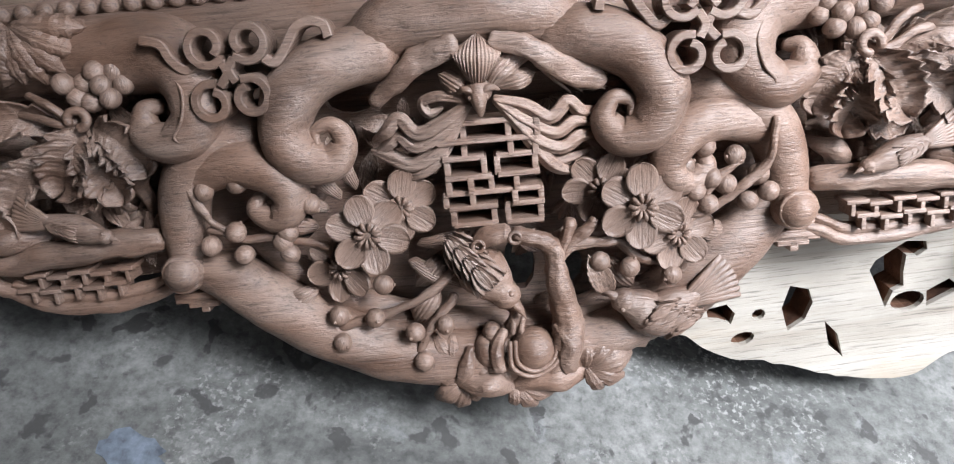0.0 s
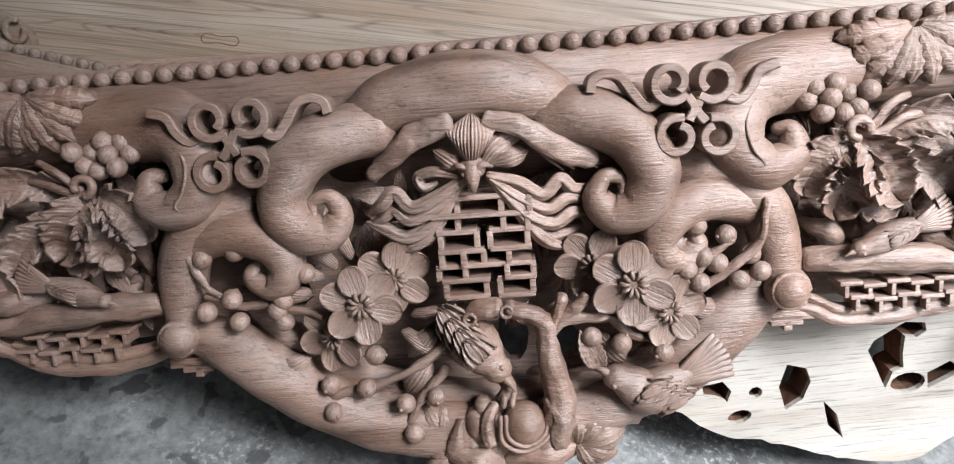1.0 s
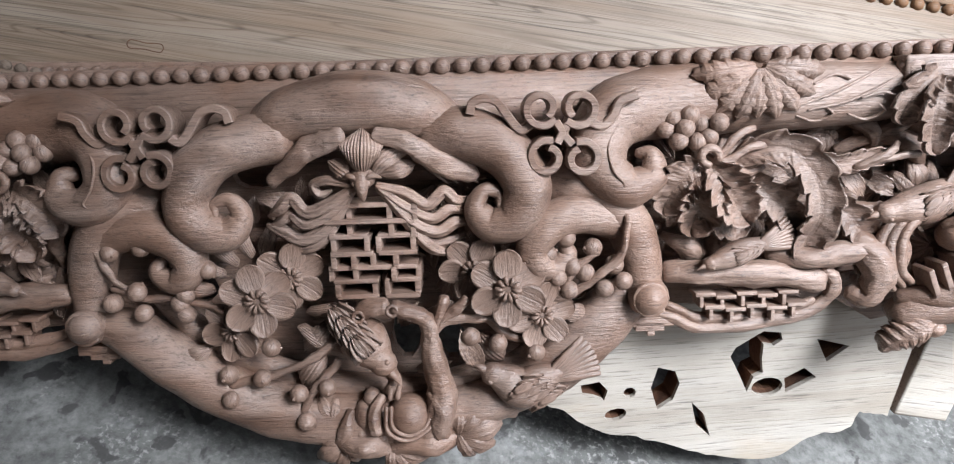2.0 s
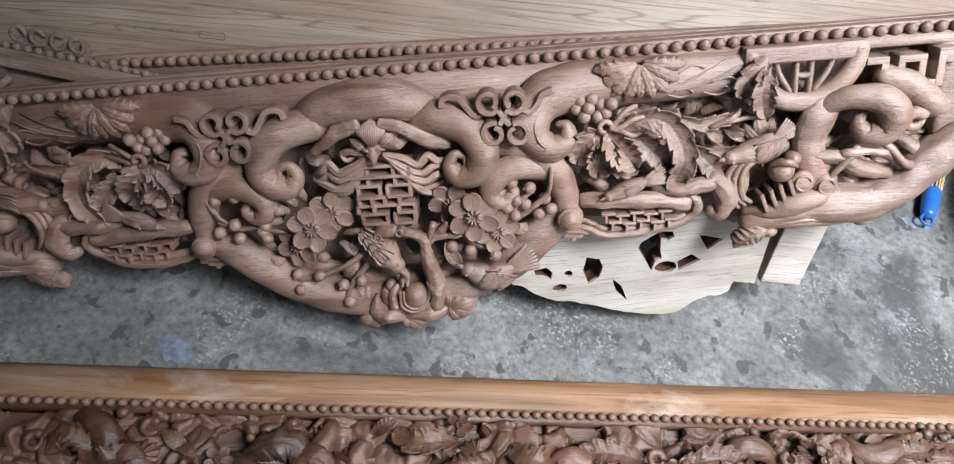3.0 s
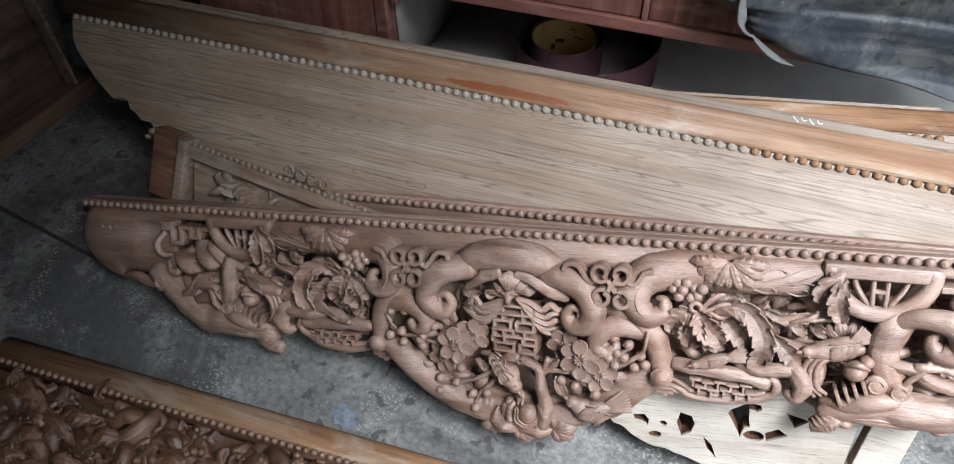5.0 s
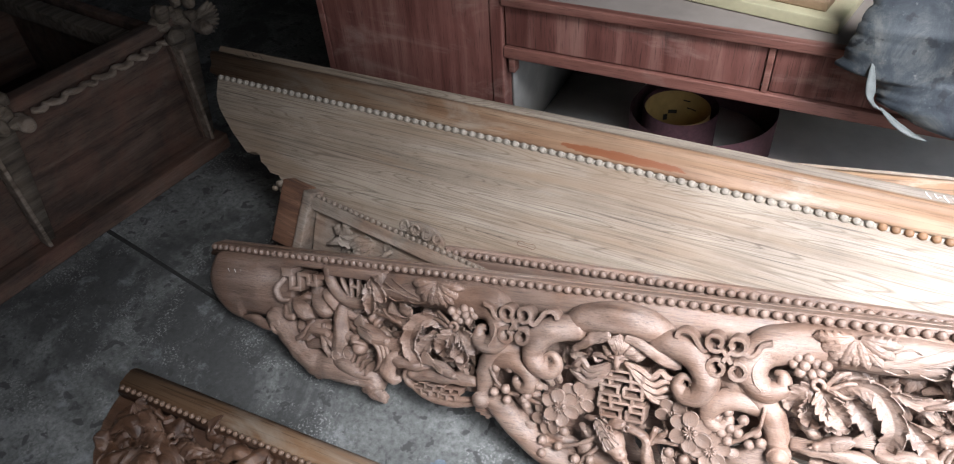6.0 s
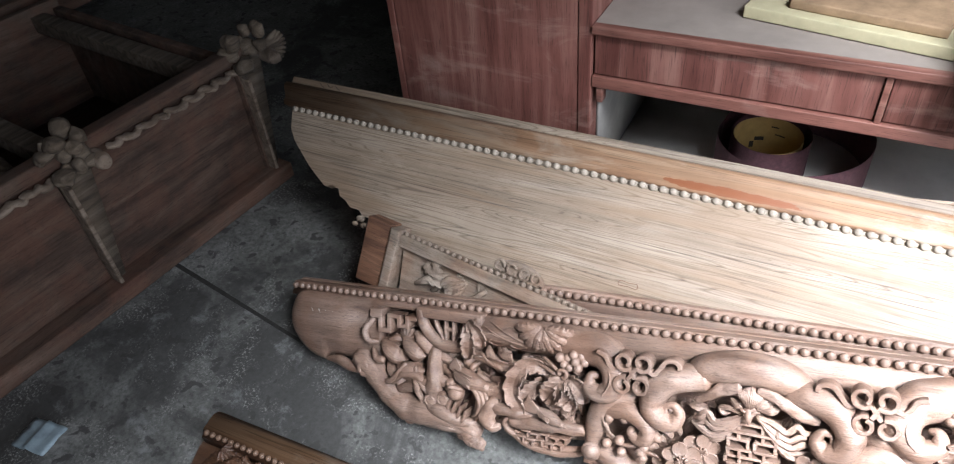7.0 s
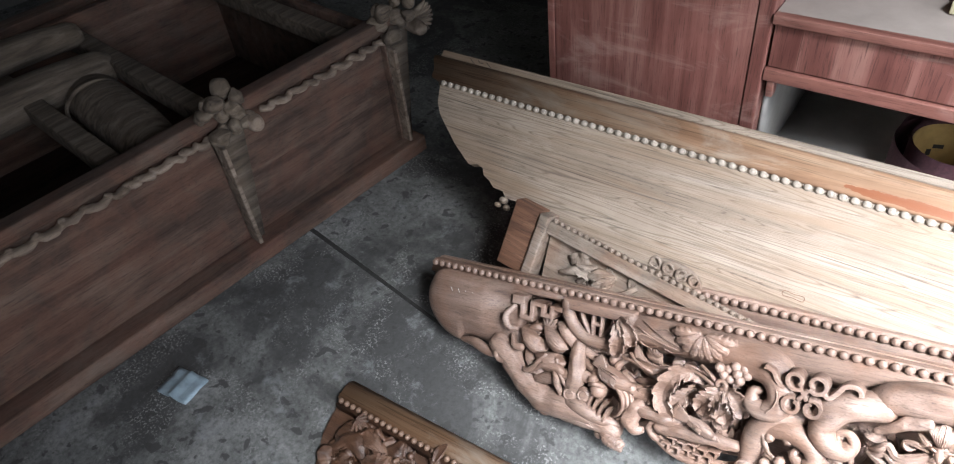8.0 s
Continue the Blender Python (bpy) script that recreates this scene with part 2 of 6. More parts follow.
def slab(bm, outline, z0, z1, holes=(), bevel=0.0):
    """A board cut to an outline (and through holes), between two depths."""
    loops = []
    for ring in (outline, *holes):
        vs = [bm.verts.new((x, y, z1)) for x, y in ring]
        loops.append([bm.edges.new((vs[i], vs[(i + 1) % len(vs)])) for i in range(len(vs))])
    faces = bmesh.ops.triangle_fill(bm, edges=[e for l in loops for e in l], use_beauty=True)["geom"]
    faces = [f for f in faces if isinstance(f, bmesh.types.BMFace)]
    back = bmesh.ops.extrude_face_region(bm, geom=faces)["geom"]
    for v in back:
        if isinstance(v, bmesh.types.BMVert):
            v.co.z = z0
    bmesh.ops.recalc_face_normals(bm, faces=bm.faces[:])
    return bm


def tube(bm, pts, radii, seg=12, n=0, flat=1.0, ridge=0.0, ridges=5):
    """A limb swept along control points (x, y, z), with a radius at each; flat squashes it towards the board, ridge cuts grooves along it."""
    n = n or max(8, 5 * len(pts))
    line = spline(pts, n)
    rr = np.maximum(spline([[r] for r in radii], n)[:, 0], 0.0008)
    rings = []
    side = None
    for k in range(n):
        t = Vector(line[min(k + 1, n - 1)] - line[max(k - 1, 0)]).normalized()
        out = Vector((0, 0, 1)) - t.z * t
        if out.length < 0.25:
            out = (Vector((0, 1, 0)) - t.y * t) if side is None else side.cross(t)
        out.normalize()
        side = t.cross(out)
        ring = []
        for j in range(seg):
            a = 2 * math.pi * j / seg
            r = rr[k] * (1 + ridge * math.cos(a * ridges))
            ring.append(bm.verts.new(Vector(line[k]) + side * (r * math.cos(a)) + out * (r * flat * math.sin(a))))
        rings.append(ring)
    for a, b in zip(rings, rings[1:]):
        for j in range(seg):
            bm.faces.new((a[j], a[(j + 1) % seg], b[(j + 1) % seg], b[j]))
    for ring, k, d in ((rings[0], 0, -1), (rings[-1], n - 1, 1)):
        t = Vector(line[min(k + 1, n - 1)] - line[max(k - 1, 0)]).normalized() * d
        tip = bm.verts.new(Vector(line[k]) + t * rr[k] * 0.6)
        mid = [bm.verts.new(Vector(line[k]) + (v.co - Vector(line[k])) * 0.72 + t * rr[k] * 0.42) for v in ring]
        for j in range(seg):
            q = (ring[j], ring[(j + 1) % seg], mid[(j + 1) % seg], mid[j])
            bm.faces.new(q if d > 0 else q[::-1])
            q = (mid[j], mid[(j + 1) % seg], tip)
            bm.faces.new(q if d > 0 else q[::-1])
    bmesh.ops.recalc_face_normals(bm, faces=bm.faces[:])
    return bm


def blob(bm, c, r, turn=0.0, seg=12, rings=8):
    """A rounded lump with three radii, turned in the face's plane."""
    m = Matrix.Translation(c) @ Matrix.Rotation(turn, 4, "Z") @ Matrix.Diagonal((*r, 1))
    bmesh.ops.create_uvsphere(bm, u_segments=seg, v_segments=rings, radius=1.0, matrix=m)
    return bm


rubber, r_nt, r_bsdf = nodes_of("worn_blue_grey_rubber")
r_vec = mapped(r_nt, (1, 1, 1))
r_base = ramp(r_nt, noise_tex(r_nt, r_vec, 9.0, 9.0, 0.74, 0.5), [(0.38, (0.014, 0.019, 0.027)), (0.5, (0.034, 0.042, 0.05)), (0.64, (0.1, 0.102, 0.096))])
r_base = mix(r_nt, r_base, (0.012, 0.014, 0.018), ramp(r_nt, noise_tex(r_nt, r_vec, 40.0, 4.0, 0.5), [(0.6, 0.0), (0.66, 0.8)]))
r_base = mix(r_nt, r_base, (0.17, 0.17, 0.16), ramp(r_nt, noise_tex(r_nt, r_vec, 60.0, 6.0, 0.7), [(0.62, 0.0), (0.72, 0.6)]))
r_nt.links.new(r_base, r_bsdf.inputs["Base Color"])
r_bsdf.inputs["Roughness"].default_value = 0.6
bump(r_nt, r_bsdf, noise_tex(r_nt, r_vec, 40.0, 6.0, 0.7), 0.4, 0.004)
belt_red = plain("maroon_abrasive_belt", (0.075, 0.03, 0.038), 0.95, 0.0, 0.3, 90.0)
belt_back = plain("ochre_belt_backing", (0.42, 0.28, 0.1), 0.6, 0.0, 0.25, 14.0)
ink = plain("dark_print_ink", (0.03, 0.025, 0.02), 0.7)
chalk = plain("white_chalk", (0.75, 0.74, 0.72), 0.95, 0.0, 0.2, 200.0)
blue_plastic = plain("blue_plastic", (0.02, 0.12, 0.42), 0.35, 0.0, 0.2, 20.0)
straw = plain("straw_bristle", (0.5, 0.37, 0.18), 0.8, 0.0, 0.4, 120.0)
black_rubber = plain("black_rubber", (0.018, 0.018, 0.019), 0.6, 0.0, 0.3, 30.0)
card = plain("pale_yellow_card", (0.46, 0.42, 0.27), 0.7, 0.0, 0.1, 30.0)
brown_card = plain("brown_card", (0.3, 0.2, 0.12), 0.8, 0.0, 0.3, 20.0)
silver_wrap = plain("crumpled_blue_grey_wrapper", (0.24, 0.31, 0.35), 0.4, 0.0, 0.3, 30.0)
dusty_top = plain("dusty_grey_brown_top", (0.25, 0.215, 0.19), 0.8, 0.0, 0.18, 5.0)
blue_paint = plain("pale_blue_paint_stain", (0.13, 0.155, 0.19), 0.9, 0.0, 0.5, 60.0)
joint_dark = plain("dirt_filled_joint", (0.025, 0.024, 0.022), 0.95, 0.0, 0.4, 60.0)
rubber_lip = plain("scuffed_pale_rubber", (0.11, 0.118, 0.115), 0.7, 0.0, 0.4, 40.0)

# ---- the room ----
floor = tagged(part("floor", box(bmesh.new(), -4.2, 2.3, -3.2, 3.6, -0.12, 0.0), concrete_floor, smooth=False), "worn grey concrete floor with dark oil and paint stains", "floor", kind="structure")
ceiling = tagged(part("ceiling", box(bmesh.new(), -4.2, 2.3, -3.2, 3.6, 3.2, 3.3), plaster, smooth=False), "dim grey plaster ceiling of the workshop", "ceiling", kind="structure")
for wall_name, ext in (("wall_north", (-4.2, 2.3, 3.6, 3.8)), ("wall_south", (-4.2, 2.3, -3.4, -3.2)), ("wall_west", (-4.4, -4.2, -3.4, 3.8))):
    tagged(part(wall_name, box(bmesh.new(), *ext, 0, 3.2), plaster, smooth=False), "grimy unpainted plaster workshop wall", "wall", kind="structure")
bm = bmesh.new()
for e in ((-3.4, -0.9, 0, 3.2), (2.1, 3.8, 0, 3.2), (-0.9, 2.1, 2.9, 3.2)):
    box(bm, 2.3, 2.5, e[0], e[1], e[2], e[3])
tagged(part("wall_east", bm, plaster, smooth=False), "plaster wall with a wide open doorway", "wall", kind="structure")

# ---- the carved aprons and boards ----
A_POSE = axes((0.0376, 0.7343, 0.4072), (0.92582, 0.32327, 0.19586), (0.18371, -0.83771, 0.51429))
apron = thing("carved_apron", A_POSE, "long carved rosewood apron with scrolls, blossoms and birds, leaning", "carved panel")


def mirror(pts):
    return [(-p[0], *p[1:]) for p in pts]


HALF = [(0.0, -0.385), (0.09, -0.38), (0.17, -0.355), (0.235, -0.3), (0.285, -0.255), (0.33, -0.262), (0.42, -0.268), (0.52, -0.265), (0.56, -0.29), (0.6, -0.282),
        (0.7, -0.29), (0.76, -0.262), (0.81, -0.22), (0.87, -0.18), (0.93, -0.172), (0.985, -0.176), (1.04, -0.16), (1.075, -0.12), (1.088, -0.07), (1.08, -0.03), (1.066, 0.01)]
outline = HALF + [(x, y) for x, y in reversed(mirror(HALF))][:-1]


def rounded(cx, cy, rx, ry, n=14, turn=0.0):
    c, s = math.cos(turn), math.sin(turn)
    return [(cx + c * rx * math.cos(a) - s * ry * math.sin(a), cy + s * rx * math.cos(a) + c * ry * math.sin(a)) for a in (2 * math.pi * k / n for k in range(n))]


VOIDS = ((0.669, -0.139, 0.022, 0.026), (0.712, -0.113, 0.012, 0.012), (0.5, -0.1, 0.03, 0.014), (0.58, -0.196, 0.02, 0.014), (0.405, -0.128, 0.022, 0.016), (0.522, -0.128, 0.018, 0.013), (0.7, -0.19, 0.024, 0.014), (0.345, -0.1, 0.012, 0.014),
         (0.48, -0.16, 0.02, 0.012), (0.79, -0.12, 0.016, 0.014))
gaps = []
for gx, gy, grx, gry in (*VOIDS, (0.13, -0.105, 0.026, 0.014), (0.205, -0.225, 0.022, 0.018)):
    gaps += [rounded(0.013 + s * (gx - 0.013), gy, grx, gry, 12) for s in (1, -1)]
for s in (1, -1):
    gaps.append([(0.013 + s * (0.615 + 0.06 * math.cos(a)), -0.03 + 0.055 * math.sin(a)) for a in [math.pi + math.pi * k / 10 for k in range(11)]])
    gaps.append(rounded(0.013 + s * 0.765, -0.05, 0.04, 0.019, 5))
gaps += [rounded(0.045, -0.285, 0.016, 0.03, 10), rounded(0.095, -0.295, 0.016, 0.022, 10), rounded(0.02, -0.18, 0.03, 0.035, 10)]
part("back_board", slab(bmesh.new(), outline, -0.05, -0.034, gaps), carved_wood, apron, smooth=False)


def bead_row(parent, x0, x1, y, z, pitch, r, material, sag=lambda x: 0.0, skip=()):
    """A run of turned beads, one object a bead."""
    me = None
    for k in range(int((x1 - x0) / pitch) + 1):
        x = x0 + k * pitch
        if me is None:
            ob = part("bead", blob(bmesh.new(), (0, 0, 0), (r * 1.05, r, r * 0.9), 0, 12, 8), material, parent)
            me = ob.data
        else:
            ob = new("bead", me)
            ob.parent = parent
        ob.location = (x, y + sag(x), z)
        ob.rotation_euler = (0, 0, math.sin(k * 12.9898) * 0.35)


# top rail of the main apron: a bevelled strip with the beads on it
bm = bmesh.new()
box(bm, -1.064, 1.064, -0.006, 0.0095, -0.03, -0.006, 0.003)
part("top_rail", bm, carved_wood, apron)
BAND = [(-0.006, -0.034), (-0.006, -0.003), (-0.013, 0.003), (-0.03, 0.007), (-0.05, 0.006), (-0.062, -0.002), (-0.062, -0.034)]
STRIP = [(-0.006, -0.034), (-0.006, -0.003), (-0.012, 0.003), (-0.02, 0.005), (-0.023, 0.0), (-0.023, -0.034)]
bead_row(apron, -1.056, 1.058, 0.0, -0.002, 0.0199, 0.0081, carved_wood)

# second apron, behind: only its beaded top shows
SECOND = axes((0.2475, 0.937, 0.37), (1.012, 0.332, 0.179), (0.18371, -0.83771, 0.51429))
second = thing("second_apron", SECOND, "pinkish rosewood apron with beaded top edge, stacked behind", "carved panel")
bm = bmesh.new()
box(bm, -0.72, 0.86, -0.2, -0.006, -0.028, -0.006, 0.004)
part("front_board", bm, carved_wood, second)
part("top_rail", box(bmesh.new(), -0.72, 0.86, -0.006, 0.016, -0.028, -0.006, 0.003), carved_wood, second)
bead_row(second, -0.71, 0.85, 0.003, -0.003, 0.0199, 0.0086, carved_wood)

# pale uncarved apron blank
C_POSE = axes((-0.309, 0.983, 0.447), (0.9618, 0.2732, 0.0172), (0.1704, -0.6466, 0.7436))
blank = thing("uncarved_apron", C_POSE, "pale uncarved apron board with amber moulding and bead row", "wooden board")
left_edge = [(-1.022, -0.02), (-1.008, -0.06), (-0.985, -0.09), (-0.958, -0.112), (-0.91, -0.15), (-0.862, -0.18), (-0.845, -0.19), (-0.82, -0.183), (-0.8, -0.188),
             (-0.79, -0.205), (-0.768, -0.213), (-0.75, -0.226), (-0.722, -0.226), (-0.705, -0.24), (-0.68, -0.238), (-0.656, -0.256), (-0.6, -0.29)]
part("face_board", slab(bmesh.new(), [(-1.022, -0.012), *left_edge[1:], (-0.13, -0.29), (0.22, -0.242), (0.77, -0.168), (1.31, -0.088), (1.5, -0.06), (1.5, -0.012)], -0.035, -0.004), pale_wood, blank, smooth=False)


def moulding(bm, x0, x1, prof, lean=0.0):
    """A run of moulding: a closed profile of (y, z) drawn along x; lean slants the first end."""
    a = [bm.verts.new((x0 + lean * y, y, z)) for y, z in prof]
    b = [bm.verts.new((x1, y, z)) for y, z in prof]
    n = len(prof)
    for i in range(n):
        bm.faces.new((a[i], a[(i + 1) % n], b[(i + 1) % n], b[i]))
    bm.faces.new(a[::-1])
    bm.faces.new(b)
    bmesh.ops.recalc_face_normals(bm, faces=bm.faces[:])
    return bm


part("upper_band", moulding(bmesh.new(), -0.53, 0.556, BAND), carved_wood, apron)
part("upper_strip", moulding(bmesh.new(), -1.062, -0.531, STRIP), carved_wood, apron)
part("upper_strip", moulding(bmesh.new(), 0.557, 1.062, STRIP), carved_wood, apron)
RAIL = [(0.0, -0.035), (0.0, 0.0), (0.006, 0.003), (0.012, 0.003), (0.02, -0.001), (0.03, 0.0), (0.04, 0.006), (0.05, 0.0085), (0.058, 0.006), (0.064, -0.002), (0.064, -0.035)]
rail = part("moulding", moulding(bmesh.new(), -1.052, 1.5, RAIL, -0.25), rail_wood, blank, "amber-stained rounded moulding")
part("back_strip", box(bmesh.new(), -1.06, 1.5, 0.0645, 0.085, -0.05, -0.012, 0.004), pale_wood, blank)
part("bead_ledge", box(bmesh.new(), -1.03, 1.5, -0.0118, -0.0003, -0.03, -0.0065), bead_wood, blank)
bead_row(blank, -1.012, 0.66, -0.0055, -0.0045, 0.0228, 0.0088, bead_wood)
bead_row(blank, 0.6752, 1.1, -0.0055, -0.0045, 0.0228, 0.0088, amber_wood)
bead_row(blank, 1.1084, 1.48, -0.0055, -0.0045, 0.0228, 0.0088, bead_wood)

# third board, behind the blank, with a notched end
rear = thing("rear_board", C_POSE @ pose(1.02, 0.145, -0.045, 0, 0, 7), "pale timber board with moulded edge, stacked behind the blank", "wooden board")
part("face_board", slab(bmesh.new(), [(-1.2, -0.2), (0.015, -0.2), (0.0, -0.04), (0.006, -0.03), (-0.002, -0.022), (0.004, -0.012), (-0.03, 0.012), (-1.2, 0.012)], -0.04, 0.0), pale_wood, rear, smooth=False)
part("moulding", moulding(bmesh.new(), -1.2, 0.0, [(-0.04, 0.0005), (-0.04, 0.006), (-0.03, 0.009), (-0.02, 0.006), (-0.012, 0.008), (0.0, 0.005), (0.006, 0.0005)]), amber_wood, rear)
bead_row(rear, -0.6, -0.01, -0.05, 0.003, 0.0205, 0.0085, amber_wood)

# carved end piece lying across the stack
D_POSE = A_POSE @ pose(-0.776, 0.137, -0.062, 0, 0, -16.6)
cross_piece = thing("carved_cross_piece", D_POSE, "dusty carved rail with beaded edge lying across the boards", "carved panel")
part("board", slab(bmesh.new(), [(0.0, 0.0), (0.62, 0.0), (0.62, -0.13), (0.02, -0.145)], -0.03, -0.012), dusty_carved, cross_piece, smooth=False)
part("edge_rail", box(bmesh.new(), 0.0, 0.62, -0.03, -0.0, -0.012, 0.004, 0.003), dusty_carved, cross_piece)
bead_row(cross_piece, 0.01, 0.6, 0.004, -0.002, 0.0165, 0.0062, dusty_carved)
part("tenon", box(bmesh.new(), -0.1, -0.028, -0.15, 0.012, -0.035, 0.006, 0.004), tenon_wood, cross_piece, "rough dark amber tenon end")
part("shoulder", box(bmesh.new(), -0.026, 0.0, -0.15, 0.01, -0.035, 0.014, 0.004), dusty_carved, cross_piece)

# freshly sawn pierced board below the main apron
W_POSE = axes((0.521, 0.733, 0.0976), (0.9066, 0.3831, 0.1767), (0.2986, -0.8786, 0.3728))
pierced = thing("pierced_board", W_POSE, "freshly sawn white pierced board leaning under the carved apron", "wooden board")
rng = random.Random(4)
low = spline([(-0.2, 0.06), (-0.184, 0.035), (-0.168, 0.029), (-0.144, 0.007), (-0.111, -0.011), (-0.073, -0.02), (-0.008, -0.045), (0.044, -0.061), (0.097, -0.065), (0.138, -0.039), (0.185, -0.031), (0.197, -0.01), (0.233, -0.017)], 60)
low = [(x, y + rng.uniform(-0.0022, 0.0022) * (1.0 if 20 < k < 32 or k > 44 else 0.2)) for k, (x, y) in enumerate(low)]


def pointed(cx, cy, ln, wd, turn, n=8):
    c, s = math.cos(turn), math.sin(turn)
    ring = [(ln * (2 * k / n - 1), wd * math.sin(math.pi * k / n) ** 0.8) for k in range(n + 1)] + [(ln * (1 - 2 * k / n), -wd * math.sin(math.pi * k / n) ** 0.8) for k in range(1, n)]
    return [(cx + c * x - s * y, cy + s * x + c * y) for x, y in ring]


holes = [[(0.028, 0.083), (0.033, 0.094), (0.049, 0.104), (0.064, 0.113), (0.085, 0.11), (0.088, 0.1), (0.078, 0.093), (0.066, 0.096), (0.066, 0.075), (0.069, 0.058), (0.058, 0.053), (0.052, 0.033), (0.04, 0.059)],
         [(0.096, 0.048), (0.119, 0.06), (0.135, 0.046), (0.099, 0.028)],
         [(0.129, 0.098), (0.17, 0.085), (0.145, 0.066)],
         [(-0.057, 0.076), (-0.036, 0.069), (-0.03, 0.052), (-0.037, 0.031), (-0.055, 0.019), (-0.064, 0.049)],
         [(-0.014, 0.025), (0.002, 0.007), (0.012, -0.026), (-0.006, -0.009)],
         [(-0.147, 0.06), (-0.137, 0.061), (-0.125, 0.063), (-0.115, 0.05), (-0.119, 0.037), (-0.131, 0.043), (-0.144, 0.046)],
         rounded(0.076, 0.038, 0.019, 0.0125, 14), rounded(-0.089, 0.045, 0.0075, 0.007, 9), rounded(-0.105, 0.016, 0.0135, 0.0085, 10, 0.2)]
rim_x = low[-1][0]
part("board", slab(bmesh.new(), [*low, (rim_x + 0.03, 0.17), (-0.2, 0.17)], -0.006, 0.0, holes), white_wood, pierced, smooth=False)
part("backing", slab(bmesh.new(), [*low, (rim_x + 0.03, 0.17), (-0.2, 0.17)], -0.036, -0.0062, holes), tenon_wood, pierced, "browner timber seen in the cut openings", smooth=False)
offcut = thing("offcut_block", W_POSE @ pose(0.296, 0.03, -0.006, 0, 0, -14), "pale square offcut of wood with cross grain", "wood block")
part("block", box(bmesh.new(), -0.036, 0.036, -0.062, 0.07, -0.03, 0.0, 0.003), white_wood, offcut)

# the apron lying flat in the foreground
F_POSE = axes((0.18, 0.397, 0.044), (0.9463, 0.324, 0.0), (0.0, 0.0, 1.0))
front = thing("foreground_apron", F_POSE, "carved rosewood apron lying flat on the concrete, amber moulded edge", "carved panel")
FH = [(0.0, -0.36), (0.25, -0.33), (0.33, -0.28), (0.6, -0.28), (0.8, -0.275), (0.92, -0.25), (1.0, -0.21), (1.06, -0.15), (1.1, -0.08), (1.115, -0.03), (1.12, 0.0)]
f_out = FH + [(x, y) for x, y in reversed(mirror(FH))][:-1]
f_rnd = random.Random(31)
F_VOIDS = [(-0.98 + 1.96 * (k + 0.2 + 0.6 * f_rnd.random()) / 30, -0.045 - 0.05 * ((k * 7) % 4) - 0.02 * f_rnd.random(), f_rnd.uniform(0.016, 0.026), f_rnd.uniform(0.012, 0.019)) for k in range(30)]
part("back_board", slab(bmesh.new(), f_out, -0.042, -0.03), shaded_wood, front, smooth=False)
part("moulding", moulding(bmesh.new(), -1.118, 1.118, [(0.004, -0.043), (0.004, -0.002), (0.01, 0.002), (0.018, 0.001), (0.028, 0.004), (0.045, 0.004), (0.058, -0.004), (0.064, -0.014), (0.064, -0.043)]), amber_wood, front, "amber-stained moulding")
part("bead_ledge", box(bmesh.new(), -1.112, 1.112, -0.011, 0.0036, -0.03, -0.006), shaded_wood, front)
bead_row(front, -1.105, 1.105, 0.0, -0.003, 0.0178, 0.0072, ledge_wood)

# ---- the desk behind ----
CAB = axes((-0.631, 1.173, 0.0), (0.95783, 0.28735, 0.0), (0.28735, -0.95783, 0.0))


def turned_up(m):
    """Local x along the front, local y into the depth, z up."""
    r = m.to_3x3()
    k = Matrix((r.col[0], -r.col[2], Vector((0, 0, 1)))).transposed().to_4x4()
    k.translation = m.translation
    return k


desk = thing("desk", turned_up(CAB), "reddish-brown wooden desk with a cupboard end and two drawers", "desk")
part("side_panel", box(bmesh.new(), -0.56, -0.036, 0.0, 0.02, 0.0, 1.1, 0.002), red_upright, desk)
part("side_panel", box(bmesh.new(), -0.582, -0.562, -0.002, 0.6, 0.0, 1.1, 0.002), red_upright, desk)
part("post", box(bmesh.new(), -0.034, 0.0, -0.004, 0.6, 0.0, 1.1, 0.003), red_upright, desk)
part("desktop", box(bmesh.new(), 0.002, 1.5, 0.012, 0.6, 0.638, 0.6585, 0.002), dusty_top, desk, "dust-covered desktop")
part("top_edge", box(bmesh.new(), 0.002, 1.5, -0.012, 0.0115, 0.638, 0.66, 0.003), red_wood, desk)
part("lower_rail", box(bmesh.new(), 0.002, 1.5, -0.006, 0.03, 0.494, 0.524, 0.003), red_wood, desk)
part("back_panel", box(bmesh.new(), 0.002, 1.5, 0.56, 0.58, 0.0, 0.636), lifted_grey, desk)
part("shelf", box(bmesh.new(), 0.002, 1.5, 0.03, 0.56, 0.16, 0.18), lifted_grey, desk)
# added sheet whose grey stands for light on the post's inner face
part("side_lining", box(bmesh.new(), 0.0025, 0.012, 0.04, 0.555, 0.182, 0.492), lit_side_grey, desk)
part("bracket", box(bmesh.new(), 0.0125, 0.03, 0.0, 0.03, 0.45, 0.492, 0.003), red_wood, desk)
for x0, x1 in ((0.006, 0.634), (0.652, 1.27)):
    drawer = part("drawer", box(bmesh.new(), x0, x1, 0.004, 0.3, 0.527, 0.635, 0.003), red_upright, desk)
part("divider", box(bmesh.new(), 0.636, 0.65, -0.002, 0.3, 0.525, 0.637, 0.002), red_wood, desk)

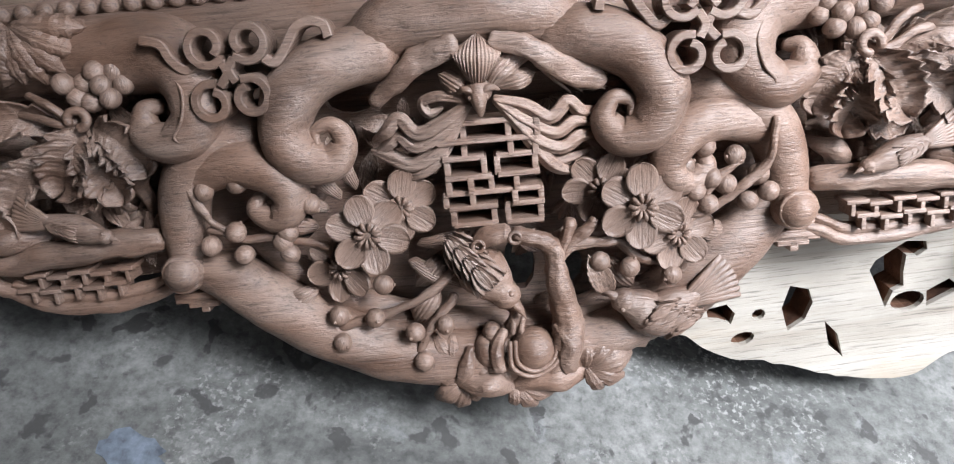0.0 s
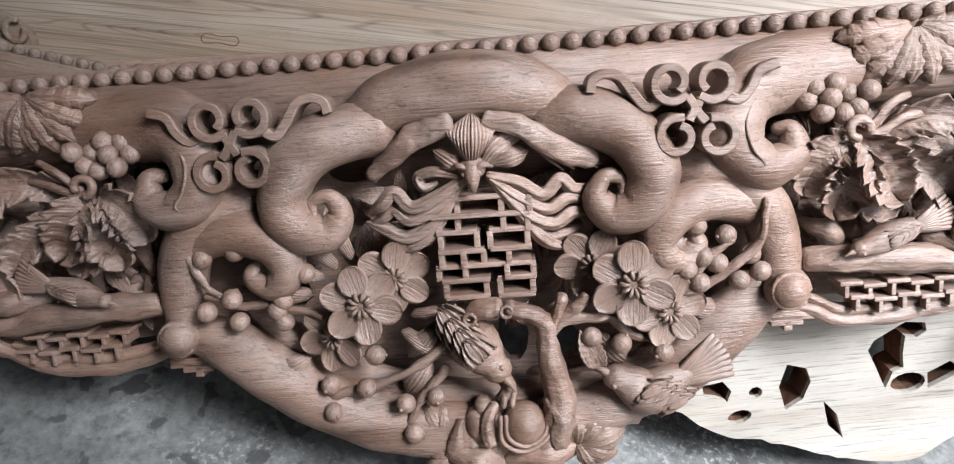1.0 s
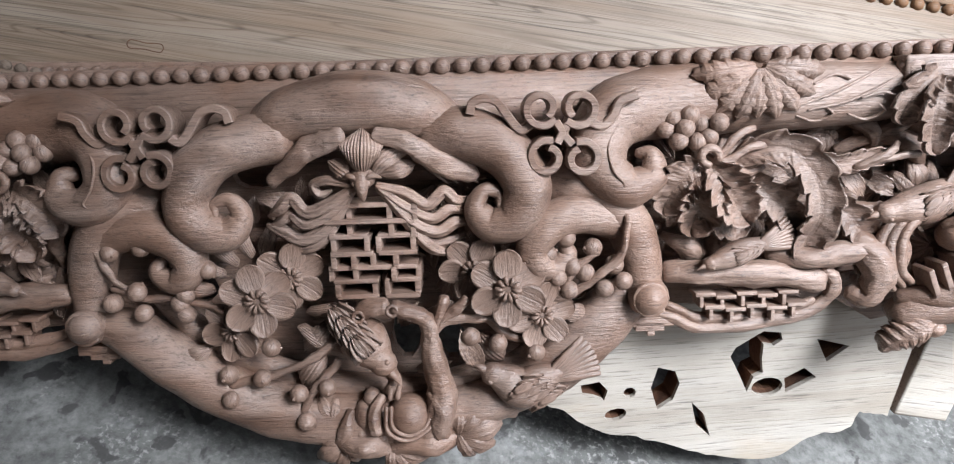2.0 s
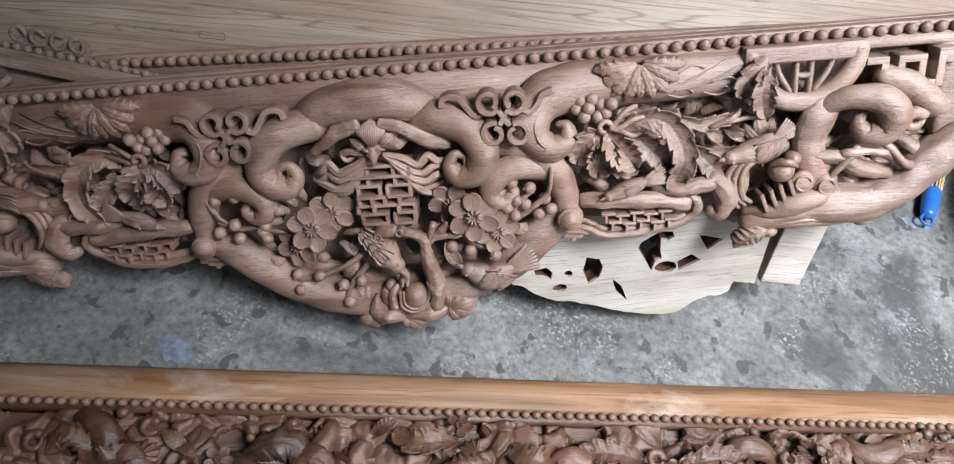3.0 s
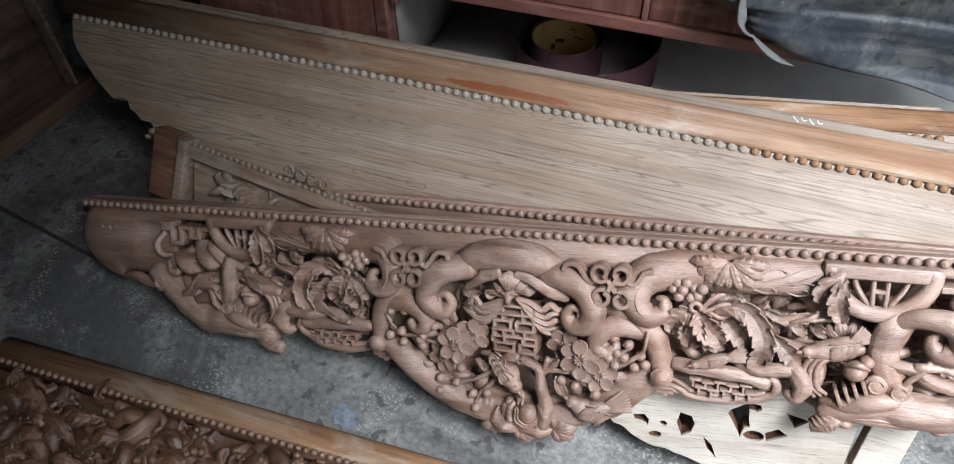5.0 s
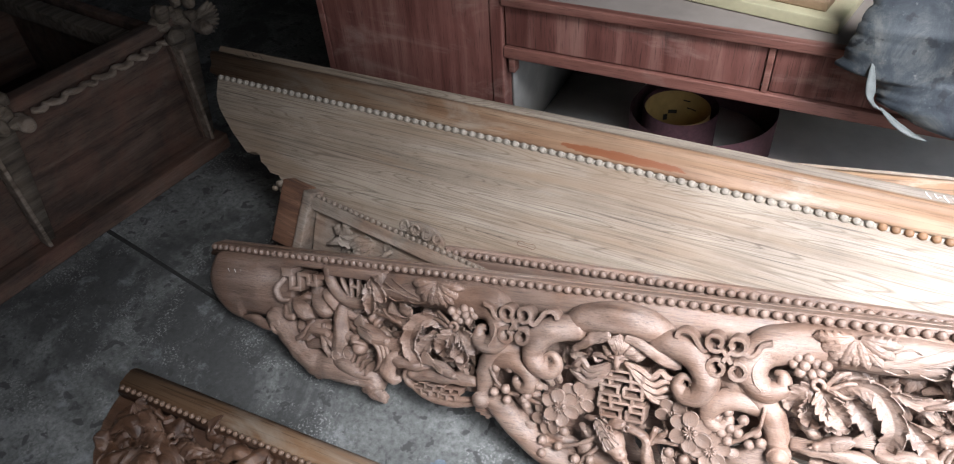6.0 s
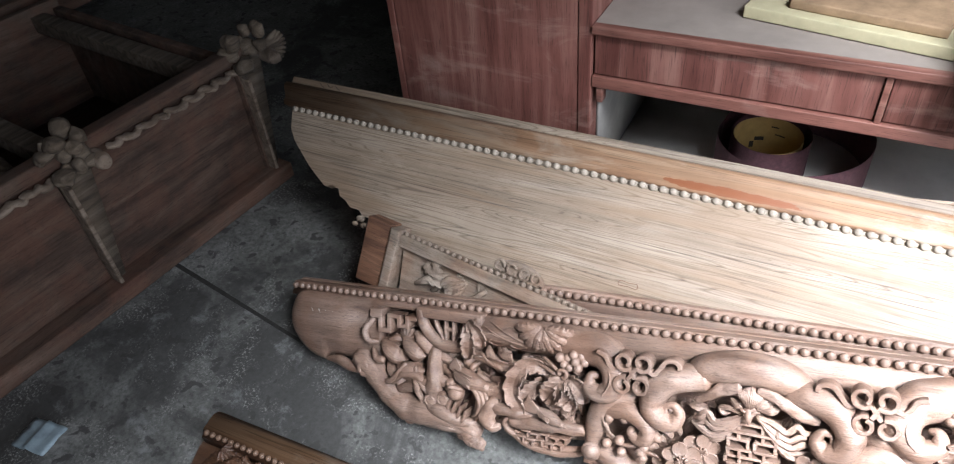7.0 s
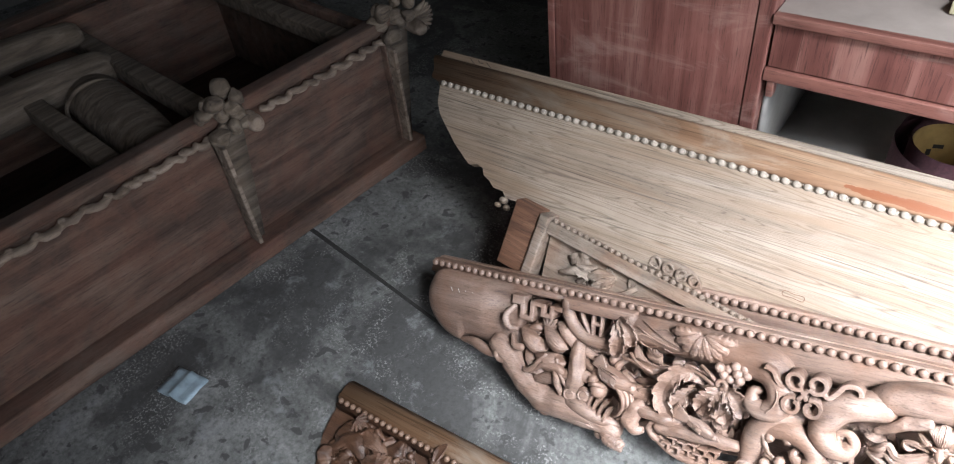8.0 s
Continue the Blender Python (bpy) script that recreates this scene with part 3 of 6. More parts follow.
# ---- the old bed frame ----
BOX = turned_up(axes((-1.574, 0.432, 0.0), (-0.1736, 0.9848, 0.0), (0.9848, 0.1736, 0.0)))
bed = thing("bed_frame", BOX, "dusty dark wooden bed frame with open compartments", "bed frame")
part("front_panel", box(bmesh.new(), -1.6, 0.3, 0.02, 0.045, 0.05, 0.44, 0.003), dark_wood, bed)
part("base_rail", box(bmesh.new(), -1.6, 0.36, -0.047, 0.05, 0.0, 0.055, 0.006), dark_wood, bed)
part("top_rail", box(bmesh.new(), -1.6, 0.36, -0.005, 0.05, 0.438, 0.478, 0.008), dark_wood, bed)
part("end_panel", box(bmesh.new(), 0.3, 0.33, 0.0, 0.98, 0.03, 0.44, 0.003), dark_wood, bed)
part("back_panel", box(bmesh.new(), -1.6, 0.33, 0.98, 1.01, 0.03, 0.47, 0.003), dark_wood, bed)
for x in (-1.0, -0.53, -0.25, 0.24):
    part("cross_bar", box(bmesh.new(), x - 0.028, x + 0.028, 0.05, 0.98, 0.385, 0.44, 0.006), dust_wood, bed)

# ---- carving: helpers ----


def skirted(bm, rows, thick, shrink=0.92):
    """A sheet of vertex rows, with its rim drawn back to give it thickness."""
    for a, b in zip(rows, rows[1:]):
        for j in range(len(a) - 1):
            bm.faces.new((a[j], a[j + 1], b[j + 1], b[j]))
    rim = [e for e in bm.edges if len(e.link_faces) == 1]
    res = bmesh.ops.extrude_edge_only(bm, edges=rim)["geom"]
    for v in res:
        if isinstance(v, bmesh.types.BMVert):
            v.co.z -= thick
            v.co.x *= shrink
            v.co.y *= shrink
    bmesh.ops.recalc_face_normals(bm, faces=bm.faces[:])
    return bm


def long_leaf(length, width, curl=0.01, lobes=5, thick=0.006, cup=0.3, deep=0.1, n=44, m=14, relief=0.0022):
    """A pointed, toothed leaf from the origin along x."""
    bm = bmesh.new()
    rows = []
    for i in range(n + 1):
        s = i / n
        w = width * max(0.03, math.sin(math.pi * min(1.0, s * 0.92 + 0.06)) ** 0.75) * (1 - deep + deep * abs(math.cos(math.pi * lobes * s)))
        row = []
        for j in range(m + 1):
            t = 2 * j / m - 1
            z = curl * math.sin(s * 2.6) + cup * width * (t * t) * 0.5 - relief * math.cos(9 * abs(t) - 44 * s) + (relief * 1.4 if j == m // 2 else 0.0)
            row.append(bm.verts.new((length * s - 0.25 * width * abs(t), w * t, z)))
        rows.append(row)
    return skirted(bm, rows, thick)


def fan_leaf(radius, lobes=5, spread=2.3, droop=0.25, thick=0.007, teeth=3, n=10, m=90, relief=0.0022):
    """A lobed leaf that opens like a fan, finely veined from its stalk, pointing along x."""
    bm = bmesh.new()
    rows = []
    for i in range(n + 1):
        s = 0.08 + 0.92 * i / n
        row = []
        for j in range(m + 1):
            f = j / m
            a = (f - 0.5) * 2 * spread
            lobe = abs(math.cos(math.pi * lobes * (f - 0.5)))
            rim = 0.5 + 0.42 * lobe**0.5 + 0.08 * abs(math.cos(math.pi * lobes * teeth * (f - 0.5))) ** 0.6
            r = radius * (0.7 + (rim - 0.7) * s**2) * (1 - 0.22 * abs(f - 0.5) * 2)
            z = -droop * radius * s**2.4 + relief * s * math.cos(2 * math.pi * lobes * 3 * (f - 0.5)) + 0.16 * radius * s * (1 - s * 0.6) * lobe + 0.05 * radius * math.sin(3 * a) * s * s
            row.append(bm.verts.new((r * s * math.cos(a), r * s * math.sin(a), z)))
        rows.append(row)
    return skirted(bm, rows, thick)


def vine_leaf(lobes=((-1.25, 0.72), (-0.62, 0.92), (0.0, 1.05), (0.62, 0.92), (1.25, 0.72)), width=0.27, curl=0.22):
    """A leaf of drooping lobes that share one stalk, each gouged along its length, of unit size along x."""
    bm = bmesh.new()
    for k, (a, ln) in enumerate(lobes):
        n, m = 16, 10
        rows = []
        for i in range(n + 1):
            s = i / n
            w = width * ln * (0.25 + 0.75 * math.sin(math.pi * min(1.0, s * 0.8 + 0.1)) ** 0.8) * (0.8 + 0.2 * abs(math.cos(math.pi * 3.0 * s))) * (1.0 if s < 0.86 else 1.0 - 3.6 * (s - 0.86))
            row = []
            for j in range(m + 1):
                t = 2 * j / m - 1
                x, y = ln * s, w * t
                z = curl * math.sin(2.7 * s) - 0.26 * s**3 + 0.09 * (1 - t * t) - 0.022 * math.cos(10.5 * t) - 0.012 * (k % 2)
                row.append(bm.verts.new((x * math.cos(a) - y * math.sin(a), x * math.sin(a) + y * math.cos(a), z)))
            rows.append(row)
        for p, q in zip(rows, rows[1:]):
            for j in range(m):
                bm.faces.new((p[j], p[j + 1], q[j + 1], q[j]))
    rim = [e for e in bm.edges if len(e.link_faces) == 1]
    for v in bmesh.ops.extrude_edge_only(bm, edges=rim)["geom"]:
        if isinstance(v, bmesh.types.BMVert):
            v.co.z -= 0.13
            v.co.x *= 0.93
            v.co.y *= 0.93
    bmesh.ops.recalc_face_normals(bm, faces=bm.faces[:])
    return bm


def petal_mesh(length, width, thick, cup):
    """A round, almost flat petal with a raised rim and fine lines, from the origin along x."""
    bm = bmesh.new()
    rows = []
    n, m = 10, 10
    for i in range(n + 1):
        s = 0.5 - 0.5 * math.cos(math.pi * i / n)
        w = width * max(math.sqrt(max(0.0, 1 - (2 * s - 1) ** 2)), 0.42 * (1 - s), 0.03)
        rows.append([bm.verts.new((length * s, w * t, cup * (t * t * 0.6 + (2 * s - 1) ** 2 * 0.5) )) for t in (2 * j / m - 1 for j in range(m + 1))])
    return skirted(bm, rows, thick, 0.97)


def swept_leaf(name, parent, pts, width, teeth=11, fold=-0.45, cut=0.34, flute=0.0, flutes=5, thick=0.007, n=0):
    """A toothed leaf along a curved spine, dished (fold below nought) or arched, ribbed from its midrib to each tooth."""
    n = n or 12 * max(3, teeth)
    line = spline(pts, n + 1)
    bm = bmesh.new()
    rows = []
    m = 16 if not flute else 4 * flutes
    for i in range(n + 1):
        s = i / n
        t = Vector(line[min(i + 1, n)] - line[max(i - 1, 0)]).normalized()
        across = t.cross(Vector((0, 0, 1)))
        across = across.normalized() if across.length > 0.1 else Vector((1, 0, 0))
        up = across.cross(t)
        tooth = ((teeth * s) % 1.0) ** 0.7 if teeth > 1 else 1.0
        w = width * (0.22 + 0.78 * math.sin(math.pi * min(1.0, s * 0.8 + 0.1)) ** 0.7) * (1.0 if s < 0.84 else math.sqrt(max(0.03, 1 - ((s - 0.84) / 0.16) ** 2)))
        row = []
        for j in range(m + 1):
            f = 2 * j / m - 1
            g = abs(f)
            reach = w * (g if g < 0.6 else 0.6 + (g - 0.6) * (1 - 2.5 * cut * (1 - tooth))) * (1 if f > 0 else -1)
            rib = (0.05 * math.cos(2 * math.pi * (teeth * s - 0.75)) + 0.022 * math.cos(6 * math.pi * teeth * s)) * width * min(1.0, 1.8 * g) if teeth > 1 else 0.0
            h = -fold * width * (g * g - 0.3) + rib - flute * abs(math.cos(math.pi * flutes * f * 0.5)) - (0.09 * width if j == m // 2 else 0.0)
            row.append(bm.verts.new(Vector(line[i]) + across * reach + up * h + t * (0.7 * w * g * (1 - s))))
        rows.append(row)
    return part(name, skirted(bm, rows, thick, 1.0), timber(parent), parent)


def strip(name, parent, pts, wide, top, deep):
    """A sawn strip of wood standing on edge: flat top, square sides, curling along its way."""
    n = 9 * len(pts)
    line = spline([p[:2] for p in pts], n)
    bm = bmesh.new()
    rings = []
    for k in range(n):
        d = line[min(k + 1, n - 1)] - line[max(k - 1, 0)]
        d = d / max(1e-9, math.hypot(*d))
        side_v = Vector((-d[1], d[0], 0))
        c = Vector((*line[k], 0))
        w = wide
        rings.append([bm.verts.new(c + side_v * (a * w) + Vector((0, 0, z))) for a, z in ((-1, top - deep), (-1, top - 0.0012), (-0.72, top), (0.72, top), (1, top - 0.0012), (1, top - deep))])
    for a, b in zip(rings, rings[1:]):
        for j in range(6):
            bm.faces.new((a[j], a[(j + 1) % 6], b[(j + 1) % 6], b[j]))
    bm.faces.new(rings[0][::-1])
    bm.faces.new(rings[-1])
    bmesh.ops.recalc_face_normals(bm, faces=bm.faces[:])
    return part(name, bm, timber(parent), parent, smooth=False)


def put(ob, x, y, z, turn=0.0, tilt=0.0, roll=0.0, scale=1.0):
    ob.matrix_local = Matrix.Translation((x, y, z)) @ Matrix.Rotation(turn, 4, "Z") @ Matrix.Rotation(tilt, 4, "Y") @ Matrix.Rotation(roll, 4, "X") @ Matrix.Scale(scale, 4)
    return ob


SHARED = {}


def piece(name, key, build, parent, material=None):
    """A part that shares its mesh with its like."""
    material = material or timber(parent if parent.parent is None else parent.parent)
    if key not in SHARED:
        ob = part(name, build(), material, parent)
        SHARED[key] = ob.data
        return ob
    ob = new(name, SHARED[key])
    ob.parent = parent
    return ob


def timber(parent):
    return shaded_wood if parent == front else (dusty_carved if parent == cross_piece else carved_wood)


GOUGED = {"branch", "paw", "log", "twig", "stem", "lower_limb", "carved_limb", "wave", "root", "tree_trunk", "arched_band", "carved_body"}


def limb(name, parent, pts, radii, **kw):
    if name in GOUGED:
        kw.update(seg=24, ridge=0.06, ridges=8)
    bm = tube(bmesh.new(), pts, radii, **kw)
    rough, fine = (0.0042, 0.0016) if name in GOUGED else ((0.0022, 0.0) if name in ("scroll", "medallion_rim", "crown", "jaw", "lip", "hook", "curl") else (0.0, 0.0))
    if rough:
        for v in bm.verts:
            v.co += noise.noise_vector(v.co * 34) * rough + noise.noise_vector(v.co * 110) * fine
    return part(name, bm, timber(parent), parent)


def flower(parent, x, y, z, r, turn=0.0, petals=6, lean=0.0, nod=0.0):
    """A blossom of round petals round a ring of stamens."""
    heart = bmesh.new()
    blob(heart, (0, 0, 0.0), (r * 0.3, r * 0.3, r * 0.1))
    for k in range(10):
        a = 2 * math.pi * k / 10
        tube(heart, [(r * 0.1 * math.cos(a), r * 0.1 * math.sin(a), r * 0.1), (r * 0.2 * math.cos(a), r * 0.2 * math.sin(a), r * 0.17), (r * 0.29 * math.cos(a), r * 0.29 * math.sin(a), r * 0.1)], [r * 0.03, r * 0.05, r * 0.055], 6, 6)
    heart = part("blossom", heart, timber(parent), parent)
    put(heart, x, y, z, turn, lean, nod)
    for k in range(petals):
        p = piece("petal", ("petal", parent.name, round(r, 4)), lambda: petal_mesh(r * 0.74, r * 0.36, r * 0.14, r * 0.07), heart)
        a = 2 * math.pi * k / petals
        put(p, r * 0.24 * math.cos(a), r * 0.24 * math.sin(a), 0.003 * (k % 2) - 0.0035, a + 0.08 * math.sin(k * 3.1 + y * 90), -0.04 + 0.09 * math.sin(k * 2.3 + x * 50), 0.1 * math.sin(k * 1.7))
    return heart


def resized(bm, k):
    bmesh.ops.scale(bm, vec=(k, k, k), verts=bm.verts[:])
    return bm


def berry(parent, x, y, z, r):
    def build():
        bm = bmesh.new()
        blob(bm, (0, 0, 0), (1, 0.92, 1.0), 0, 12, 8)
        blob(bm, (0.25, 0.2, 0.9), (0.22, 0.22, 0.22), 0, 8, 5)
        return resized(bm, 0.01)
    ob = piece("berry", ("berry", parent.name), build, parent)
    return put(ob, x, y, z, x * 60, 0, y * 40, r / 0.01)


def leaf_on(parent, kind, x, y, z, turn, size, tilt=0.0, roll=0.0):
    if kind == "fan":
        ob = piece("leaf", ("fan", parent.name), lambda: resized(vine_leaf(), 0.04), parent)
    elif kind == "palm":
        ob = piece("leaf", ("palm", parent.name), lambda: resized(fan_leaf(1.0, 7, 1.5, 0.2, 0.2, 2, relief=0.022), 0.04), parent)
    else:
        ob = piece("leaf", ("long", parent.name), lambda: resized(long_leaf(1.0, 0.26, 0.2, 7, 0.1, relief=0.005), 0.04), parent)
    return put(ob, x, y, z, turn, tilt, roll, size / 0.04)


def bird(parent, tail, body, head, r, z):
    """A small plump bird: body with beak, folded feathered wing, fanned tail."""
    t, b, h = Vector((*tail, z - 0.004)), Vector((*body, z)), Vector((*head, z + 0.008))
    bm = bmesh.new()
    d = (h - b).normalized()
    tube(bm, [t.lerp(b, 0.35), t.lerp(b, 0.7), b, b.lerp(h, 0.55), b.lerp(h, 0.8), h], [r * 0.45, r * 0.85, r * 1.05, r * 0.85, r * 0.66, r * 0.55], 16, 30)
    blob(bm, h, (r * 0.62, r * 0.58, r * 0.58))
    tube(bm, [h + d * r * 0.4, h + d * r * 0.85, h + d * r * 1.15 + Vector((0, -r * 0.12, -r * 0.1))], [r * 0.26, r * 0.14, r * 0.02], 8)
    blob(bm, h + Vector((-d.y * r * 0.3, d.x * r * 0.3, r * 0.48)), (r * 0.13, r * 0.13, r * 0.1), 0, 8, 5)
    ob = part("bird", bm, carved_wood, parent)
    ang = math.atan2((t - b).y, (t - b).x)
    ln = (t - b).length
    for k in range(8):
        f = (k - 3.5) / 3.5
        feather = piece("tail_feather", ("feather", round(r, 4)), lambda: tube(bmesh.new(), [(0, 0, 0), (r * 0.9, 0, 0.001), (r * 2.4, 0, 0)], [r * 0.12, r * 0.22, r * 0.12], 6, 8, 0.6), ob)
        put(feather, *(b.lerp(t, 0.35) + Vector((0, 0, r * 0.3))), ang + f * 0.38, 0.1, 0, ln / (r * 2.8))
    for row in range(4):
        for j in range(5):
            w = piece("wing_feather", ("wing", round(r, 4)), lambda: long_leaf(r * 1.1, r * 0.24, r * 0.1, 1, r * 0.12, 0.5, 0.02, 8, 6, r * 0.03), ob)
            across = (j - 2) * 0.36
            o = b + Vector((-d.y, d.x, 0)) * r * across + d * r * (0.55 - 0.5 * row) + Vector((0, 0, r * (1.0 * math.sqrt(max(0.1, 1 - across**2 * 1.1)) - 0.05 * row)))
            put(w, o.x, o.y, o.z, ang + 0.18 * (j - 2), 0.12, -across * 0.9)
    return ob


def ring_pts(cx, cy, r, z, a0, a1, n=9, grow=0.0):
    return [(cx + (r + grow * k / (n - 1)) * math.cos(a), cy + (r + grow * k / (n - 1)) * math.sin(a), z) for k, a in ((k, a0 + (a1 - a0) * k / (n - 1)) for k in range(n))]


def chased_ground(x0, x1, low, top, base, seed, cell=0.03, step=0.0028, cut=0.1, voids=()):
    """Ground worked over with small fluted, leaf-like bosses, pierced in places."""
    bm = bmesh.new()
    nx = int((x1 - x0) / step)
    cols = []
    for i in range(nx + 1):
        x = x0 + (x1 - x0) * i / nx
        lo = low(x)
        ny = int((top - lo) / step)
        col = {}
        for j in range(ny + 1):
            y = round(lo / step) * step + j * step
            if any(((x - vx) / rx) ** 2 + ((y - vy) / ry) ** 2 < 1 for vx, vy, rx, ry in voids):
                continue
            w = noise.noise_vector((x * 22, y * 22, seed)) * 0.55
            d, pts = noise.voronoi((x / cell + w.x, y / (cell * 0.8) + w.y, seed))
            c = pts[0]
            r1, r2 = noise.cell(c * 37.3), noise.cell(c * 91.7 + Vector((3, 5, 7)))
            if (r1 * 0.5 + 0.5) % 1.0 < cut and d[0] < 0.55:
                continue
            a = r2 * 3.1
            u, v = x / cell + w.x - c.x, y / (cell * 0.8) + w.y - c.y
            u, v = u * math.cos(a) + v * math.sin(a), v * math.cos(a) - u * math.sin(a)
            rim = min(1.0, (d[1] - d[0]) * 3.2)
            z = base + 0.009 * r1 + 0.012 * rim**0.6 + 0.01 * u + 0.0011 * math.cos(26 * v - 9 * u * u) * rim
            col[round(y / step)] = bm.verts.new((x, y, z))
        cols.append(col)
    for p, q in zip(cols, cols[1:]):
        for j in p:
            if j + 1 in p and j in q and j + 1 in q:
                bm.faces.new((p[j], q[j], q[j + 1], p[j + 1]))
    for v in [v for v in bm.verts if not v.link_faces]:
        bm.verts.remove(v)
    rim = [e for e in bm.edges if len(e.link_faces) == 1]
    for v in bmesh.ops.extrude_edge_only(bm, edges=rim)["geom"]:
        if isinstance(v, bmesh.types.BMVert):
            v.co.z -= 0.018
    bmesh.ops.recalc_face_normals(bm, faces=bm.faces[:])
    return bm


# ---- carving of the main apron, the same on both sides of its middle ----
MID = 0.013


def side(s, pts):
    return [(MID + s * (p[0] - MID), *p[1:]) for p in pts]


def half(s):
    rnd = random.Random(7 if s > 0 else 8)

    def at(x):
        return MID + s * (x - MID)

    # large scrolls
    limb("scroll", apron, side(s, [(0.552, -0.04, -0.006), (0.46, -0.042, -0.003), (0.38, -0.042, -0.001), (0.31, -0.043, 0.006), (0.268, -0.052, 0.018), (0.249, -0.076, 0.032), (0.252, -0.106, 0.04), (0.275, -0.122, 0.042), (0.297, -0.112, 0.04), (0.298, -0.093, 0.036), (0.286, -0.09, 0.03)]),
         [0.03, 0.033, 0.034, 0.036, 0.034, 0.029, 0.024, 0.02, 0.015, 0.01, 0.006], seg=18, n=70)
    limb("scroll", apron, side(s, [(0.085, -0.062, 0.03), (0.122, -0.066, 0.038), (0.158, -0.084, 0.042), (0.176, -0.118, 0.044), (0.165, -0.147, 0.044), (0.14, -0.152, 0.043), (0.126, -0.135, 0.042), (0.136, -0.12, 0.044), (0.15, -0.124, 0.046), (0.15, -0.136, 0.048)]),
         [0.024, 0.026, 0.026, 0.0235, 0.021, 0.017, 0.012, 0.0075, 0.005, 0.003], seg=18, n=64)
    limb("scroll", apron, side(s, [(0.19, -0.112, 0.01), (0.222, -0.12, 0.02), (0.255, -0.134, 0.024), (0.279, -0.162, 0.022), (0.292, -0.205, 0.016), (0.297, -0.24, 0.01)]), [0.02, 0.024, 0.025, 0.024, 0.022, 0.02], seg=16, n=40)
    limb("scroll", apron, side(s, [(0.268, -0.156, 0.024), (0.228, -0.146, 0.034), (0.194, -0.158, 0.038), (0.182, -0.182, 0.038), (0.198, -0.2, 0.036), (0.216, -0.19, 0.034), (0.212, -0.178, 0.032)]), [0.02, 0.021, 0.02, 0.0175, 0.014, 0.01, 0.006], seg=14, n=40)
    if s > 0:
        limb("scroll", apron, side(s, [(0.655, -0.1, 0.016), (0.672, -0.086, 0.028), (0.705, -0.08, 0.036), (0.735, -0.088, 0.04), (0.748, -0.11, 0.038), (0.74, -0.132, 0.034), (0.715, -0.135, 0.032), (0.705, -0.118, 0.03), (0.714, -0.106, 0.026)]),
             [r * 0.84 for r in (0.016, 0.018, 0.021, 0.025, 0.027, 0.024, 0.019, 0.013, 0.007)], seg=18, n=60)
        limb("scroll", apron, side(s, [(0.735, -0.058, 0.012), (0.77, -0.072, 0.022), (0.8, -0.098, 0.028), (0.816, -0.105, 0.028)]), [0.016, 0.019, 0.02, 0.014], seg=14)
        limb("curl", apron, side(s, ring_pts(0.776, -0.118, 0.011, 0.038, 0.4, 6.2)), [0.009, 0.009, 0.009, 0.008, 0.008, 0.007, 0.007, 0.006, 0.005], seg=10, n=30)
        limb("trunk_face", apron, side(s, [(0.675, -0.08, 0.014), (0.652, -0.11, 0.022), (0.642, -0.145, 0.022), (0.65, -0.18, 0.02), (0.668, -0.215, 0.014)]), [0.018, 0.024, 0.022, 0.024, 0.026], seg=24, n=40, flat=0.6, ridge=0.05, ridges=9)
    else:
        limb("branch", apron, side(s, [(0.668, -0.1, 0.01), (0.664, -0.14, 0.022), (0.66, -0.18, 0.024), (0.672, -0.22, 0.016)]), [0.014, 0.017, 0.018, 0.02], n=40)
        limb("branch", apron, side(s, [(0.715, -0.15, 0.02), (0.706, -0.175, 0.034), (0.7, -0.2, 0.034), (0.692, -0.225, 0.022)]), [0.006, 0.008, 0.008, 0.006])
        for pts, wide in (([(0.81, -0.1, 0.012), (0.79, -0.115, 0.03), (0.765, -0.13, 0.032), (0.745, -0.136, 0.016)], 0.019), ([(0.77, -0.15, 0.012), (0.745, -0.155, 0.034), (0.715, -0.158, 0.034), (0.69, -0.15, 0.016)], 0.022),
                          ([(0.755, -0.085, 0.006), (0.735, -0.1, 0.026), (0.71, -0.115, 0.03), (0.69, -0.118, 0.016)], 0.02), ([(0.8, -0.15, 0.004), (0.785, -0.165, 0.022), (0.76, -0.185, 0.026), (0.735, -0.195, 0.014)], 0.017),
                          ([(0.725, -0.07, 0.004), (0.705, -0.082, 0.022), (0.685, -0.1, 0.022), (0.678, -0.12, 0.012)], 0.015)):
            swept_leaf("pod", apron, side(s, pts), wide, 1, 0.75, 0.0, 0.0008, 7, 0.012, 24)
        for pts in ([(0.83, -0.05, 0.02), (0.845, -0.075, 0.03), (0.835, -0.1, 0.03), (0.815, -0.1, 0.024)], [(0.835, -0.12, 0.016), (0.82, -0.14, 0.024), (0.8, -0.14, 0.024)]):
            limb("curl", apron, side(s, pts), [0.005, 0.008, 0.008, 0.004][: len(pts)], seg=10)
    limb("hook", apron, side(s, [(0.71, -0.145, 0.028), (0.7, -0.165, 0.034), (0.684, -0.185, 0.034), (0.672, -0.2, 0.028)]), [0.007, 0.006, 0.0055, 0.005], seg=8)
    limb("hook", apron, side(s, [(0.735, -0.14, 0.028), (0.752, -0.16, 0.036), (0.77, -0.18, 0.036), (0.785, -0.188, 0.03)]), [0.007, 0.006, 0.006, 0.007], seg=8)
